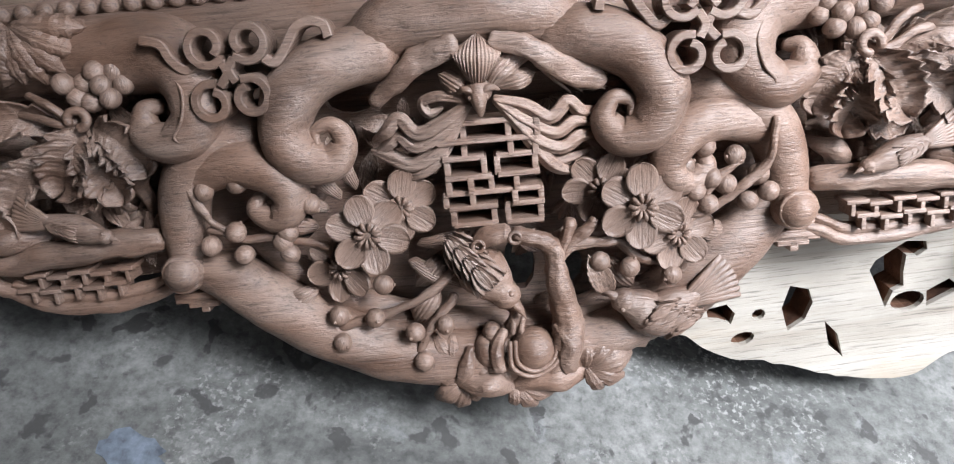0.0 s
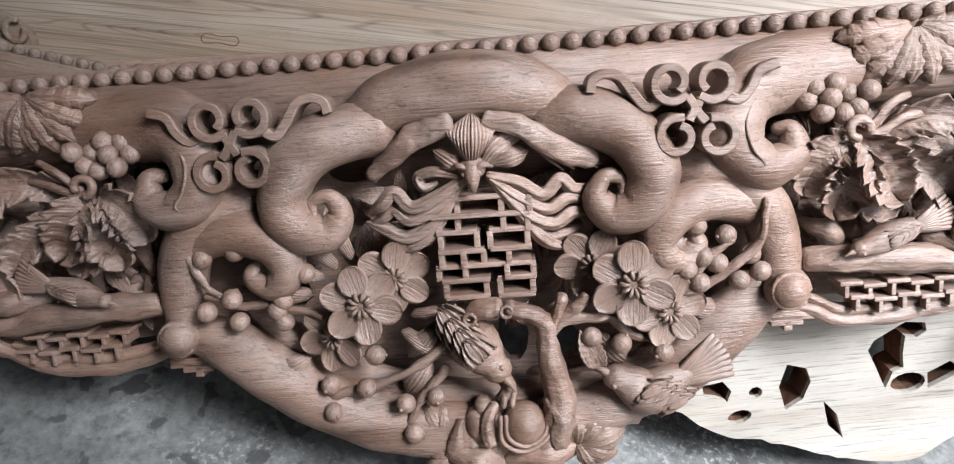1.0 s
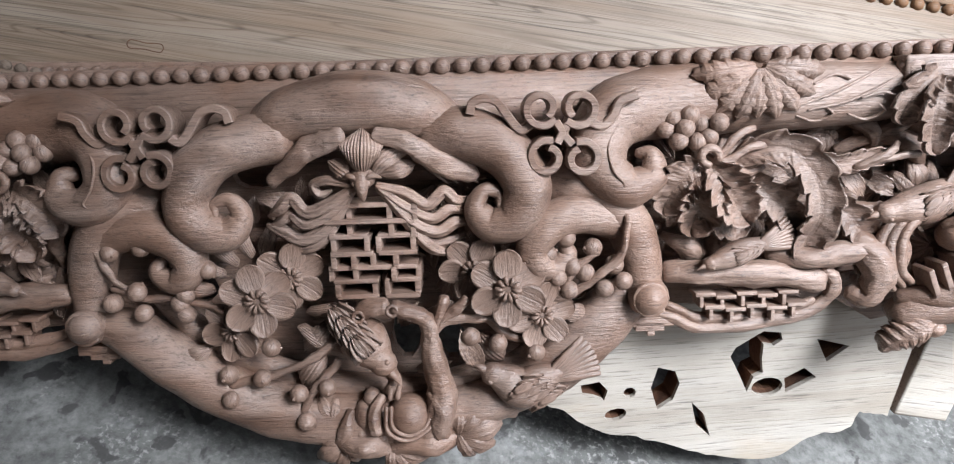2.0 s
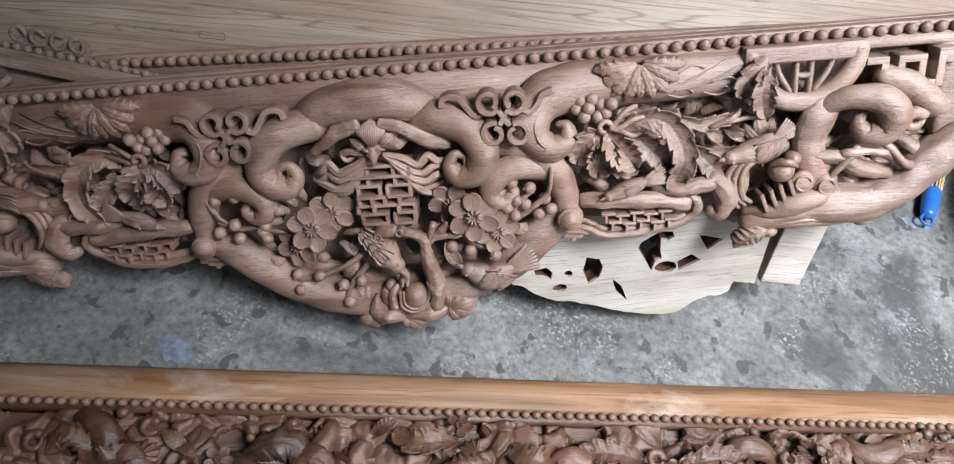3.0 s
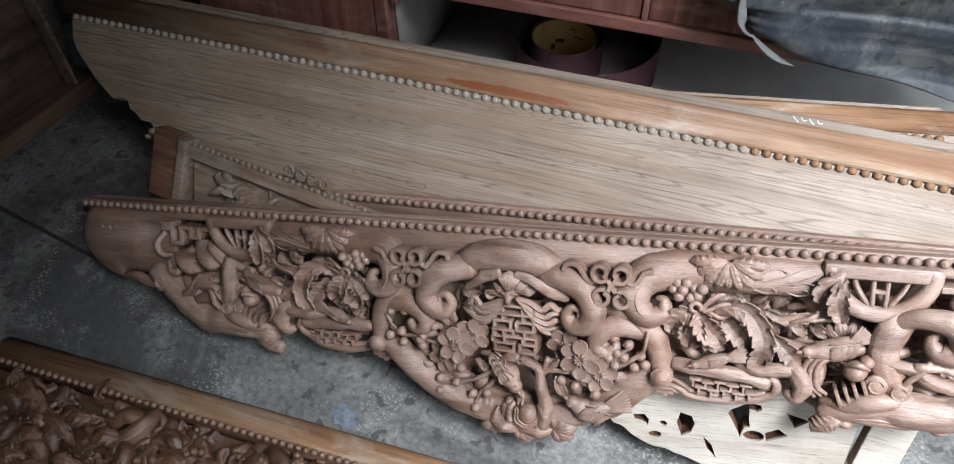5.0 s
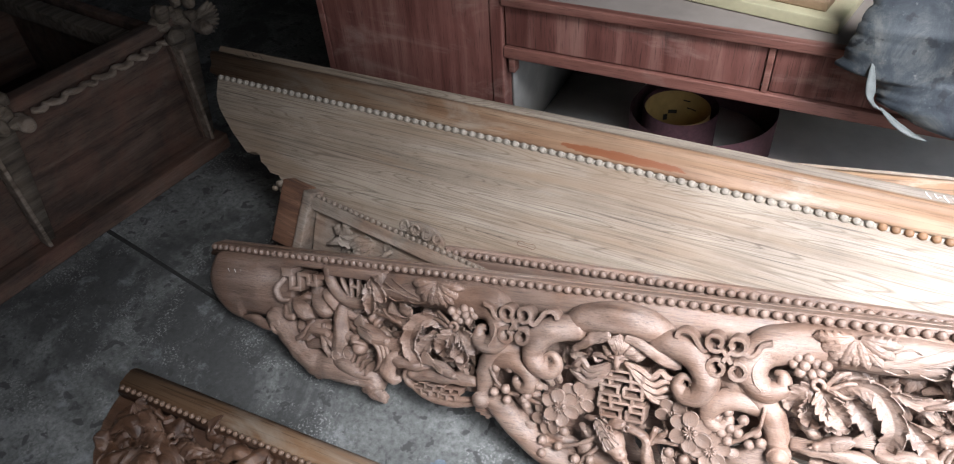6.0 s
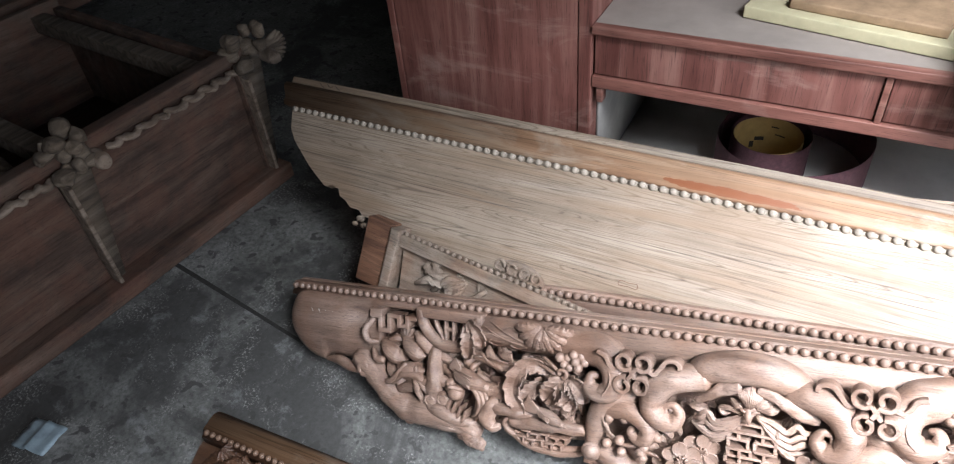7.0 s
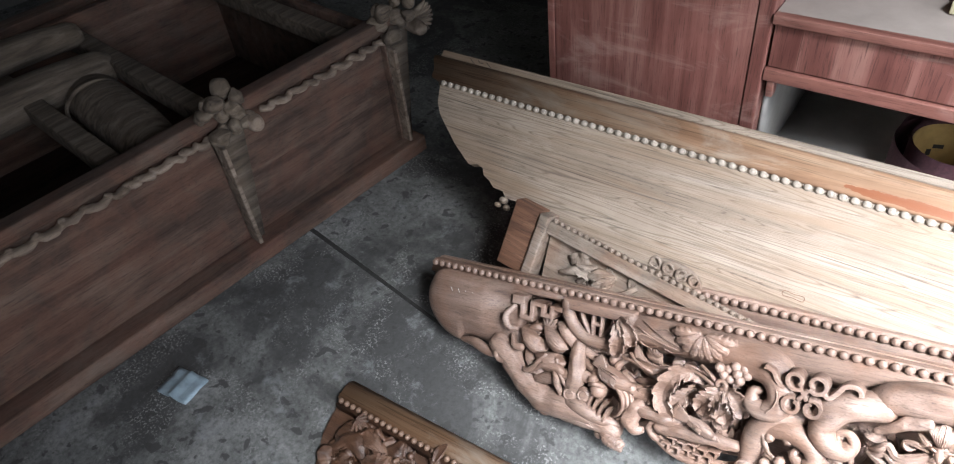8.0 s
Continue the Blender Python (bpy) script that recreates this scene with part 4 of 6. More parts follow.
    # limb that closes the lower edge, with its knots
    limb("lower_limb", apron, side(s, [(0.565, -0.27, 0.008), (0.62, -0.252, 0.012), (0.68, -0.246, 0.014), (0.735, -0.248, 0.01), (0.78, -0.226, 0.008), (0.83, -0.185, 0.004), (0.88, -0.148, 0.0)]),
         [0.02, 0.026, 0.03, 0.031, 0.03, 0.03, 0.026], seg=16, n=40, ridge=0.05, ridges=4)
    limb("curl", apron, side(s, ring_pts(0.856, -0.172, 0.012, 0.022, -0.5, 5.4)), [0.009] * 9, seg=10, n=28)
    limb("curl", apron, side(s, [(0.87, -0.182, 0.006), (0.905, -0.178, 0.01), (0.94, -0.168, 0.008), (0.985, -0.172, 0.0)]), [0.008, 0.011, 0.012, 0.006], seg=10)
    for kx, ky, kr in ((0.735, -0.272, 0.016), (0.69, -0.268, 0.013), (0.775, -0.25, 0.013), (0.6, -0.285, 0.013)):
        part("knot", blob(bmesh.new(), (at(kx), ky, 0.012), (kr, kr * 0.85, kr)), carved_wood, apron)
    # leg-like end with a swelling face
    bm = bmesh.new()
    rows = []
    for i in range(33):
        x = 0.83 + 0.267 * i / 32
        f = max(0.0, (x - 0.985) / 0.1121)
        bottom = -0.178 + 0.022 * math.sin((x - 0.83) * 14) if f == 0 else -0.08 - 0.096 * math.sqrt(max(0.0, 1 - f * f))
        top = -0.008 - 0.06 * max(0.0, (x - 1.045) / 0.052) ** 2
        swell = min(1.0, 0.3 + (x - 0.83) * 7) * math.sqrt(max(0.0, 1 - f**5))
        rows.append([bm.verts.new((at(x - 0.02 * (1 - g) * (1 - i / 32)), top + (bottom - top) * g, -0.008 + 0.034 * swell * math.sin(math.pi * min(1.0, g * 0.86 + 0.12)) ** 0.55)) for g in (j / 16 for j in range(17))])
    part("end_block", skirted(bm, rows, 0.026, 1.0), carved_wood, apron)
    # grooves and foliage along the upper band
    for k in range(9):
        a = math.pi * (1.04 + 0.115 * k)
        ln = 0.05 + 0.014 * abs(math.cos(a))
        ux, uy = math.cos(a) * ln, math.sin(a) * ln
        swept_leaf("leaf", apron, side(s, [(0.4 + ux * 0.08, -0.01 + uy * 0.08, 0.036), (0.4 + ux * 0.4, -0.01 + uy * 0.4, 0.041 + 0.002 * (k % 2)), (0.4 + ux * 0.75, -0.01 + uy * 0.75, 0.04), (0.4 + ux, -0.01 + uy, 0.03)]), 0.0115, 5, 0.5, thick=0.01)
    for k, (gx, gy) in enumerate(((0.312, -0.068), (0.333, -0.055), (0.322, -0.079), (0.345, -0.064), (0.341, -0.081), (0.328, -0.067), (0.318, -0.057), (0.352, -0.076), (0.36, -0.063))):
        berry(apron, at(gx), gy, 0.034 + 0.004 * (k % 3), 0.0098)
    # leaf with three hanging lobes below a small curl
    limb("curl", apron, side(s, ring_pts(0.352, -0.094, 0.008, 0.048, -0.4, 4.6)), [0.004] * 9, seg=10, n=26)
    swept_leaf("leaf", apron, side(s, [(0.352, -0.1, 0.042), (0.362, -0.116, 0.05), (0.376, -0.136, 0.046), (0.394, -0.16, 0.03)]), 0.026, 5)
    swept_leaf("leaf", apron, side(s, [(0.348, -0.102, 0.04), (0.333, -0.11, 0.046), (0.32, -0.126, 0.042), (0.312, -0.148, 0.028)]), 0.024, 5)
    swept_leaf("leaf", apron, side(s, [(0.351, -0.106, 0.038), (0.35, -0.124, 0.042), (0.347, -0.145, 0.038), (0.342, -0.172, 0.022)]), 0.026, 5)
    swept_leaf("leaf", apron, side(s, [(0.34, -0.135, 0.02), (0.36, -0.15, 0.026), (0.38, -0.165, 0.02), (0.402, -0.17, 0.01)]), 0.019, 5)
    # great arching leaf that hooks down over a hollow
    swept_leaf("leaf", apron, side(s, [(0.376, -0.104, 0.028), (0.4, -0.09, 0.04), (0.43, -0.092, 0.048), (0.453, -0.118, 0.05), (0.463, -0.155, 0.044), (0.454, -0.188, 0.032), (0.462, -0.203, 0.026)]), 0.021, 8)
    swept_leaf("leaf", apron, side(s, [(0.395, -0.112, 0.018), (0.41, -0.132, 0.03), (0.43, -0.15, 0.034), (0.448, -0.176, 0.028)]), 0.019, 5)
    swept_leaf("leaf", apron, side(s, [(0.475, -0.14, 0.02), (0.495, -0.158, 0.03), (0.516, -0.18, 0.026), (0.54, -0.196, 0.014)]), 0.019, 5)
    swept_leaf("leaf", apron, side(s, [(0.462, -0.1, 0.012), (0.488, -0.108, 0.022), (0.515, -0.104, 0.024), (0.548, -0.1, 0.016)]), 0.011, 5)
    # leaf beside the half-moon window
    swept_leaf("leaf", apron, side(s, [(0.576, -0.018, 0.03), (0.56, -0.03, 0.038), (0.546, -0.05, 0.036), (0.543, -0.07, 0.026)]), 0.019, 4)
    swept_leaf("leaf", apron, side(s, [(0.576, -0.026, 0.032), (0.568, -0.05, 0.042), (0.568, -0.074, 0.04), (0.576, -0.1, 0.028)]), 0.019, 4)
    for p in ([(0.352, -0.092, 0.036), (0.366, -0.099, 0.044), (0.4, -0.086, 0.04), (0.43, -0.08, 0.026)], [(0.362, -0.096, 0.04), (0.376, -0.08, 0.044), (0.395, -0.07, 0.036)], [(0.49, -0.118, 0.02), (0.525, -0.106, 0.026), (0.565, -0.1, 0.02)],
              [(0.5, -0.112, 0.024), (0.53, -0.1, 0.028), (0.545, -0.09, 0.02)], [(0.37, -0.1, 0.042), (0.388, -0.112, 0.036), (0.41, -0.11, 0.02)]):
        limb("stem", apron, side(s, p), [0.0034, 0.0038, 0.0034, 0.0026][: len(p)], seg=8)
    # half-moon window with upright bars
    limb("window_rim", apron, side(s, ring_pts(0.628, -0.014, 0.073, 0.014, math.pi * 1.0, math.pi * 2.0, 11)), [0.014] * 11, seg=12, n=40, flat=0.85)
    part("window_head", box(bmesh.new(), *sorted((at(0.545), at(0.708))), -0.029, -0.006, -0.01, 0.024, 0.003), carved_wood, apron)
    for pts in ([(0.618, -0.012), (0.618, -0.045), (0.619, -0.078)], [(0.638, -0.012), (0.638, -0.045), (0.637, -0.078)], [(0.587, -0.012), (0.594, -0.042), (0.612, -0.072)], [(0.669, -0.012), (0.662, -0.042), (0.644, -0.072)],
                [(0.617, -0.048), (0.628, -0.05), (0.639, -0.048)], [(0.57, -0.022), (0.6, -0.021), (0.619, -0.022)], [(0.637, -0.022), (0.66, -0.021), (0.686, -0.022)]):
        limb("window_bar", apron, side(s, [(x, y, 0.012) for x, y in pts]), [0.0046] * 3, seg=8, flat=1.7)
    # stepped key fret
    key = [(0.715, -0.036), (0.735, -0.036), (0.735, -0.056), (0.757, -0.056), (0.757, -0.036), (0.785, -0.036), (0.785, -0.072), (0.81, -0.072), (0.81, -0.04), (0.832, -0.03)]
    for a, b in zip(key, key[1:]):
        bm = bmesh.new()
        x0, x1 = sorted((at(a[0]), at(b[0])))
        y0, y1 = sorted((a[1], b[1]))
        box(bm, x0 - 0.005, x1 + 0.005, y0 - 0.005, y1 + 0.005, -0.01, 0.022 + 0.001 * rnd.random(), 0.0015)
        part("fret_bar", bm, carved_wood, apron)
    # log with a small zigzag railing under it
    limb("log", apron, side(s, [(0.318, -0.214, 0.02), (0.37, -0.214, 0.026), (0.42, -0.217, 0.026), (0.474, -0.225, 0.022)]), [0.011, 0.013, 0.013, 0.011], seg=12)
    limb("log", apron, side(s, [(0.425, -0.198, 0.016), (0.455, -0.2, 0.028), (0.49, -0.198, 0.03), (0.52, -0.196, 0.026)]), [0.009, 0.012, 0.013, 0.012], seg=12)
    for row in range(2):
        y = -0.2365 - 0.0135 * row
        for k in range(5):
            x = 0.347 + 0.021 * k + 0.01 * row
            y0 = y - 0.003 * (k % 2)
            part("railing_bar", box(bmesh.new(), *sorted((at(x - 0.001), at(x + 0.0195))), y0 - 0.002, y0 + 0.002, 0.002, 0.028, 0.0007), carved_wood, apron)
            part("railing_post", box(bmesh.new(), *sorted((at(x + 0.0035), at(x + 0.0075))), y0 - 0.0135, y0 + 0.001, 0.002, 0.027, 0.0007), carved_wood, apron)
    limb("wave", apron, side(s, [(0.3, -0.258, 0.01), (0.36, -0.274, 0.014), (0.43, -0.272, 0.014), (0.482, -0.25, 0.014), (0.49, -0.228, 0.02), (0.478, -0.214, 0.024)]), [0.005, 0.007, 0.0075, 0.0075, 0.007, 0.004], seg=10, ridge=0.12)
    limb("wave", apron, side(s, [(0.305, -0.248, 0.008), (0.36, -0.264, 0.012), (0.43, -0.262, 0.012), (0.47, -0.246, 0.016)]), [0.004, 0.006, 0.006, 0.004], seg=8, ridge=0.1)
    # animal mask with comb teeth, coins, paw and tip
    bm = bmesh.new()
    blob(bm, (at(0.604), -0.182, 0.03), (0.019, 0.017, 0.02), s * 0.4, 16, 10)
    blob(bm, (at(0.62), -0.166, 0.026), (0.012, 0.011, 0.014))
    tube(bm, side(s, [(0.588, -0.172, 0.034), (0.606, -0.164, 0.05), (0.622, -0.174, 0.04)]), [0.004, 0.005, 0.003], 8, 14)
    part("mask", bm, carved_wood, apron)
    for k in range(3):
        q = 0.009 * k
        limb("lip", apron, side(s, [(0.585 - q, -0.164 - q * 0.3, 0.02), (0.56 - q, -0.166, 0.034 - 0.003 * k), (0.545 - q, -0.19, 0.036 - 0.003 * k), (0.55 - q, -0.216, 0.034), (0.566 - q, -0.232 - q * 0.4, 0.026)]), [0.004, 0.0052, 0.0056, 0.005, 0.003], seg=10, n=26)
    for k in range(4):
        tooth = part("tooth", box(bmesh.new(), -0.003, 0.003, -0.016, 0.014, 0.0, 0.03, 0.0012), carved_wood, apron)
        put(tooth, at(0.582 + 0.0125 * k), -0.23 + 0.007 * k, 0.008, s * 0.35)
    limb("jaw", apron, side(s, [(0.56, -0.25, 0.012), (0.6, -0.246, 0.026), (0.64, -0.232, 0.03), (0.69, -0.226, 0.02)]), [0.008, 0.014, 0.017, 0.012], seg=14, n=30)
    for cx, cy in ((0.636, -0.203), (0.669, -0.21)):
        bm = bmesh.new()
        blob(bm, (at(cx), cy, 0.03), (0.0185, 0.0185, 0.008), 0, 16, 8)
        tube(bm, ring_pts(at(cx), cy, 0.011, 0.037, 0.3, 5.4), [0.0022] * 9, 6, 24)
        part("coin", bm, carved_wood, apron)
    limb("paw", apron, side(s, [(0.5, -0.185, 0.012), (0.518, -0.198, 0.026), (0.53, -0.222, 0.03), (0.52, -0.242, 0.026), (0.505, -0.24, 0.022)]), [0.013, 0.016, 0.016, 0.013, 0.008], seg=12)
    limb("paw", apron, side(s, [(0.545, -0.175, 0.012), (0.548, -0.2, 0.024), (0.54, -0.232, 0.022)]), [0.012, 0.013, 0.009], seg=12)
    swept_leaf("leaf", apron, side(s, [(0.6, -0.268, 0.022), (0.58, -0.28, 0.03), (0.562, -0.294, 0.024), (0.55, -0.31, 0.01)]), 0.02, 7, 0.5)
    swept_leaf("leaf", apron, side(s, [(0.585, -0.275, 0.02), (0.62, -0.262, 0.034), (0.66, -0.26, 0.034), (0.71, -0.275, 0.02)]), 0.018, 1, 0.5, flute=0.0015)
    bird(apron, (at(0.612), -0.124), (at(0.574), -0.152), (at(0.532), -0.158), 0.019, 0.022)
    bird(apron, (at(0.43), -0.176), (at(0.384), -0.192), (at(0.355), -0.2), 0.0125, 0.036)
    limb("branch", apron, side(s, [(0.49, -0.155, 0.01), (0.53, -0.16, 0.018), (0.58, -0.163, 0.018), (0.62, -0.15, 0.01), (0.63, -0.19, 0.01)]), [0.008, 0.01, 0.01, 0.009, 0.01], seg=12, ridge=0.08)
    limb("branch", apron, side(s, [(0.61, -0.18, 0.014), (0.64, -0.165, 0.022), (0.68, -0.17, 0.026), (0.72, -0.19, 0.024), (0.76, -0.2, 0.016)]), [0.009, 0.01, 0.011, 0.012, 0.011], seg=12, ridge=0.06)
    limb("branch", apron, side(s, [(0.68, -0.18, 0.024), (0.7, -0.16, 0.034), (0.74, -0.165, 0.034), (0.775, -0.19, 0.024)]), [0.006, 0.008, 0.008, 0.005], seg=8)
    # tendrils in low relief on the smooth timber
    def skin(x, y):
        return -0.002 + math.sqrt(max(0.0, 0.034**2 - (y + 0.042) ** 2)) - 0.0002

    for p in ([(0.44, -0.05), (0.47, -0.04), (0.5, -0.027), (0.525, -0.016)], [(0.45, -0.055), (0.485, -0.048), (0.515, -0.036), (0.535, -0.026)], [(0.44, -0.06), (0.46, -0.066), (0.475, -0.06), (0.468, -0.053)],
              [(0.49, -0.06), (0.51, -0.066), (0.525, -0.058), (0.518, -0.052)], [(0.33, -0.02), (0.35, -0.026), (0.37, -0.032)], [(0.33, -0.034), (0.345, -0.03), (0.362, -0.04)], [(0.455, -0.03), (0.475, -0.022), (0.49, -0.026)], [(0.5, -0.045), (0.52, -0.04), (0.535, -0.045)]):
        limb("tendril", apron, side(s, [(x, y, skin(x, y)) for x, y in p]), [0.0012, 0.0016, 0.0015, 0.0009][: len(p)], seg=6, n=20)
    limb("tendril", apron, side(s, [(0.285, -0.05, 0.044), (0.264, -0.06, 0.0525), (0.252, -0.08, 0.061), (0.256, -0.102, 0.0645), (0.266, -0.116, 0.0625), (0.256, -0.124, 0.059)]), [0.0009, 0.0014, 0.0016, 0.0016, 0.0014, 0.0012], seg=6, n=30)
    # cloud knot of rolled strips
    for cx, cy, a0, a1 in ((0.19, -0.043, 5.6, -0.9), (0.225, -0.044, -2.4, 4.0), (0.194, -0.088, 1.2, 7.6), (0.227, -0.09, 1.9, -4.4)):
        strip("cloud_ring", apron, side(s, [*ring_pts(cx, cy, 0.0165, 0.0, a0, a1, 11, -0.007)]), 0.0036, 0.066, 0.032)
    strip("cloud_tail", apron, side(s, [(0.182, -0.056), (0.171, -0.062), (0.16, -0.05), (0.15, -0.036), (0.138, -0.032), (0.127, -0.036), (0.124, -0.046)]), 0.0042, 0.06, 0.026)
    strip("cloud_tail", apron, side(s, [(0.236, -0.057), (0.247, -0.061), (0.257, -0.052), (0.264, -0.039), (0.279, -0.034)]), 0.0042, 0.06, 0.026)
    strip("cloud_link", apron, side(s, [(0.203, -0.055), (0.2085, -0.065), (0.204, -0.075)]), 0.0038, 0.0655, 0.03)
    strip("cloud_link", apron, side(s, [(0.214, -0.057), (0.2105, -0.067), (0.218, -0.077)]), 0.0038, 0.0652, 0.03)
    # small growth filling the ground
    x0, x1 = sorted((at(0.3), at(0.86)))
    part("chased_ground", chased_ground(x0, x1, lambda x: -0.236 + 0.55 * max(0.0, abs(x - MID) - 0.73), -0.07, -0.032, 2.0 + s, cut=0.25, voids=[(at(vx), vy, rx, ry) for vx, vy, rx, ry in VOIDS]), carved_wood, apron)
    for k in range(30):
        x, y = rnd.uniform(0.3, 0.83), rnd.uniform(-0.245, -0.055)
        if y < -0.2 and x > 0.78:
            continue
        kind = rnd.choice(("long", "fan", "palm", "long"))
        leaf_on(apron, kind, at(x), y, rnd.uniform(-0.026, -0.008), rnd.uniform(-3.1, 3.1), rnd.uniform(0.026, 0.045), rnd.uniform(-0.3, 0.3))
    for k in range(14):
        x, y = rnd.uniform(0.31, 0.8), rnd.uniform(-0.24, -0.08)
        leaf_on(apron, rnd.choice(("fan", "long", "fan", "palm")), at(x), y, rnd.uniform(-0.012, 0.006), rnd.uniform(-3.1, 3.1), rnd.uniform(0.022, 0.038), rnd.uniform(-0.3, 0.4), rnd.uniform(-0.4, 0.4))
    for k in range(16):
        x, y = rnd.uniform(0.31, 0.8), rnd.uniform(-0.235, -0.07)
        a = rnd.uniform(0, 6.28)
        d = Vector((math.cos(a), math.sin(a), 0)) * rnd.uniform(0.03, 0.06)
        limb("twig", apron, side(s, [(x - d.x, y - d.y * 0.6, -0.014), (x + 0.01, y + 0.008, 0.004), (x + d.x, y + d.y * 0.6, -0.01)]), [0.005, rnd.uniform(0.007, 0.012), 0.004], seg=8)


for s in (1, -1):
    half(s)

# ---- the medallion in the middle ----
limb("crown", apron, [(-0.085, -0.07, 0.014), (-0.06, -0.048, 0.026), (-0.02, -0.036, 0.032), (0.02, -0.032, 0.034), (0.055, -0.036, 0.032), (0.09, -0.05, 0.026), (0.11, -0.07, 0.014)], [0.018, 0.027, 0.03, 0.031, 0.03, 0.027, 0.018], seg=18, n=40)
part("crown_tip", blob(bmesh.new(), (0.102, -0.058, 0.03), (0.024, 0.02, 0.022), -0.7), carved_wood, apron)
limb("medallion_rim", apron, [(-0.262, -0.246, 0.012), (-0.228, -0.262, 0.014), (-0.19, -0.292, 0.014), (-0.13, -0.332, 0.012), (-0.06, -0.358, 0.01), (0.012, -0.366, 0.008), (0.09, -0.362, 0.008), (0.17, -0.335, 0.008)],
     [0.02, 0.026, 0.029, 0.03, 0.03, 0.03, 0.028, 0.024], seg=18, n=60)
limb("medallion_rim", apron, [(0.15, -0.335, 0.0), (0.2, -0.31, 0.004), (0.245, -0.272, 0.006), (0.285, -0.235, 0.008)], [0.03, 0.036, 0.034, 0.024], seg=18, n=30, flat=0.7)
limb("inner_ledge", apron, [(-0.215, -0.215, -0.006), (-0.17, -0.265, -0.004), (-0.1, -0.31, -0.004), (0.0, -0.335, -0.004), (0.1, -0.33, -0.004), (0.19, -0.28, -0.004)], [0.012, 0.014, 0.016, 0.016, 0.014, 0.012], seg=12, n=40)
for kx, ky in ((-0.27, -0.245), (0.298, -0.236)):
    bm = bmesh.new()
    blob(bm, (kx, ky, 0.026), (0.021, 0.02, 0.024), 0.4, 16, 10)
    tube(bm, ring_pts(kx, ky, 0.016, 0.038, 0.0, 5.6), [0.003] * 9, 6, 26)
    part("corner_knob", bm, carved_wood, apron)
    for k in range(3):
        part("knob_step", box(bmesh.new(), kx - 0.022 + 0.012 * k, kx + 0.03 - 0.01 * k, ky - 0.036 - 0.005 * k, ky - 0.026 - 0.005 * k, -0.01, 0.016, 0.001), carved_wood, apron)
# two pale bands that arch over the lattice
for pts in ([(-0.07, -0.106, 0.034), (-0.046, -0.085, 0.046), (-0.022, -0.07, 0.052), (0.004, -0.062, 0.055)], [(0.036, -0.06, 0.058), (0.064, -0.068, 0.058), (0.09, -0.086, 0.052), (0.124, -0.106, 0.038)]):
    limb("arched_band", apron, pts, [0.0065, 0.0095, 0.0105, 0.0085], seg=12, n=28, flat=0.45)
for k in range(4):
    limb("spike", apron, [(0.07 + 0.01 * k, -0.082 - 0.003 * k, 0.046), (0.085 + 0.01 * k, -0.098 - 0.002 * k, 0.042), (0.1 + 0.01 * k, -0.112, 0.034)], [0.0025, 0.002, 0.0008], seg=6)
# bat above the lattice, with a veined crest, pricked ears and trailing ribbons
bm = bmesh.new()
blob(bm, (0.02, -0.102, 0.05), (0.013, 0.011, 0.012))
tube(bm, [(0.02, -0.1, 0.054), (0.0205, -0.112, 0.06), (0.021, -0.122, 0.058)], [0.009, 0.0062, 0.0022], 12, 12)
for sx in (-1, 1):
    blob(bm, (0.02 + sx * 0.0065, -0.107, 0.0595), (0.0026, 0.0026, 0.0022), 0, 8, 6)
    tube(bm, [(0.02 + sx * 0.004, -0.102, 0.06), (0.02 + sx * 0.011, -0.099, 0.059), (0.02 + sx * 0.018, -0.102, 0.053)], [0.0022, 0.003, 0.0012], 8)
bat = part("bat", bm, carved_wood, apron)
swept_leaf("crest", bat, [(0.02, -0.098, 0.054), (0.021, -0.084, 0.064), (0.022, -0.07, 0.064), (0.023, -0.056, 0.052)], 0.0205, 1, 0.5, 0.0, 0.0014, 13, 0.006, 30)
for pts in ([(0.012, -0.103, 0.05), (0.002, -0.095, 0.055), (-0.012, -0.085, 0.046)], [(0.03, -0.1, 0.05), (0.04, -0.088, 0.056), (0.054, -0.078, 0.05), (0.072, -0.074, 0.038)], [(0.036, -0.1, 0.046), (0.054, -0.096, 0.052), (0.07, -0.092, 0.042)]):
    swept_leaf("ear", bat, pts, 0.0085, 1, 0.5, 0.0, 0.0008, 5, 0.005, 20)
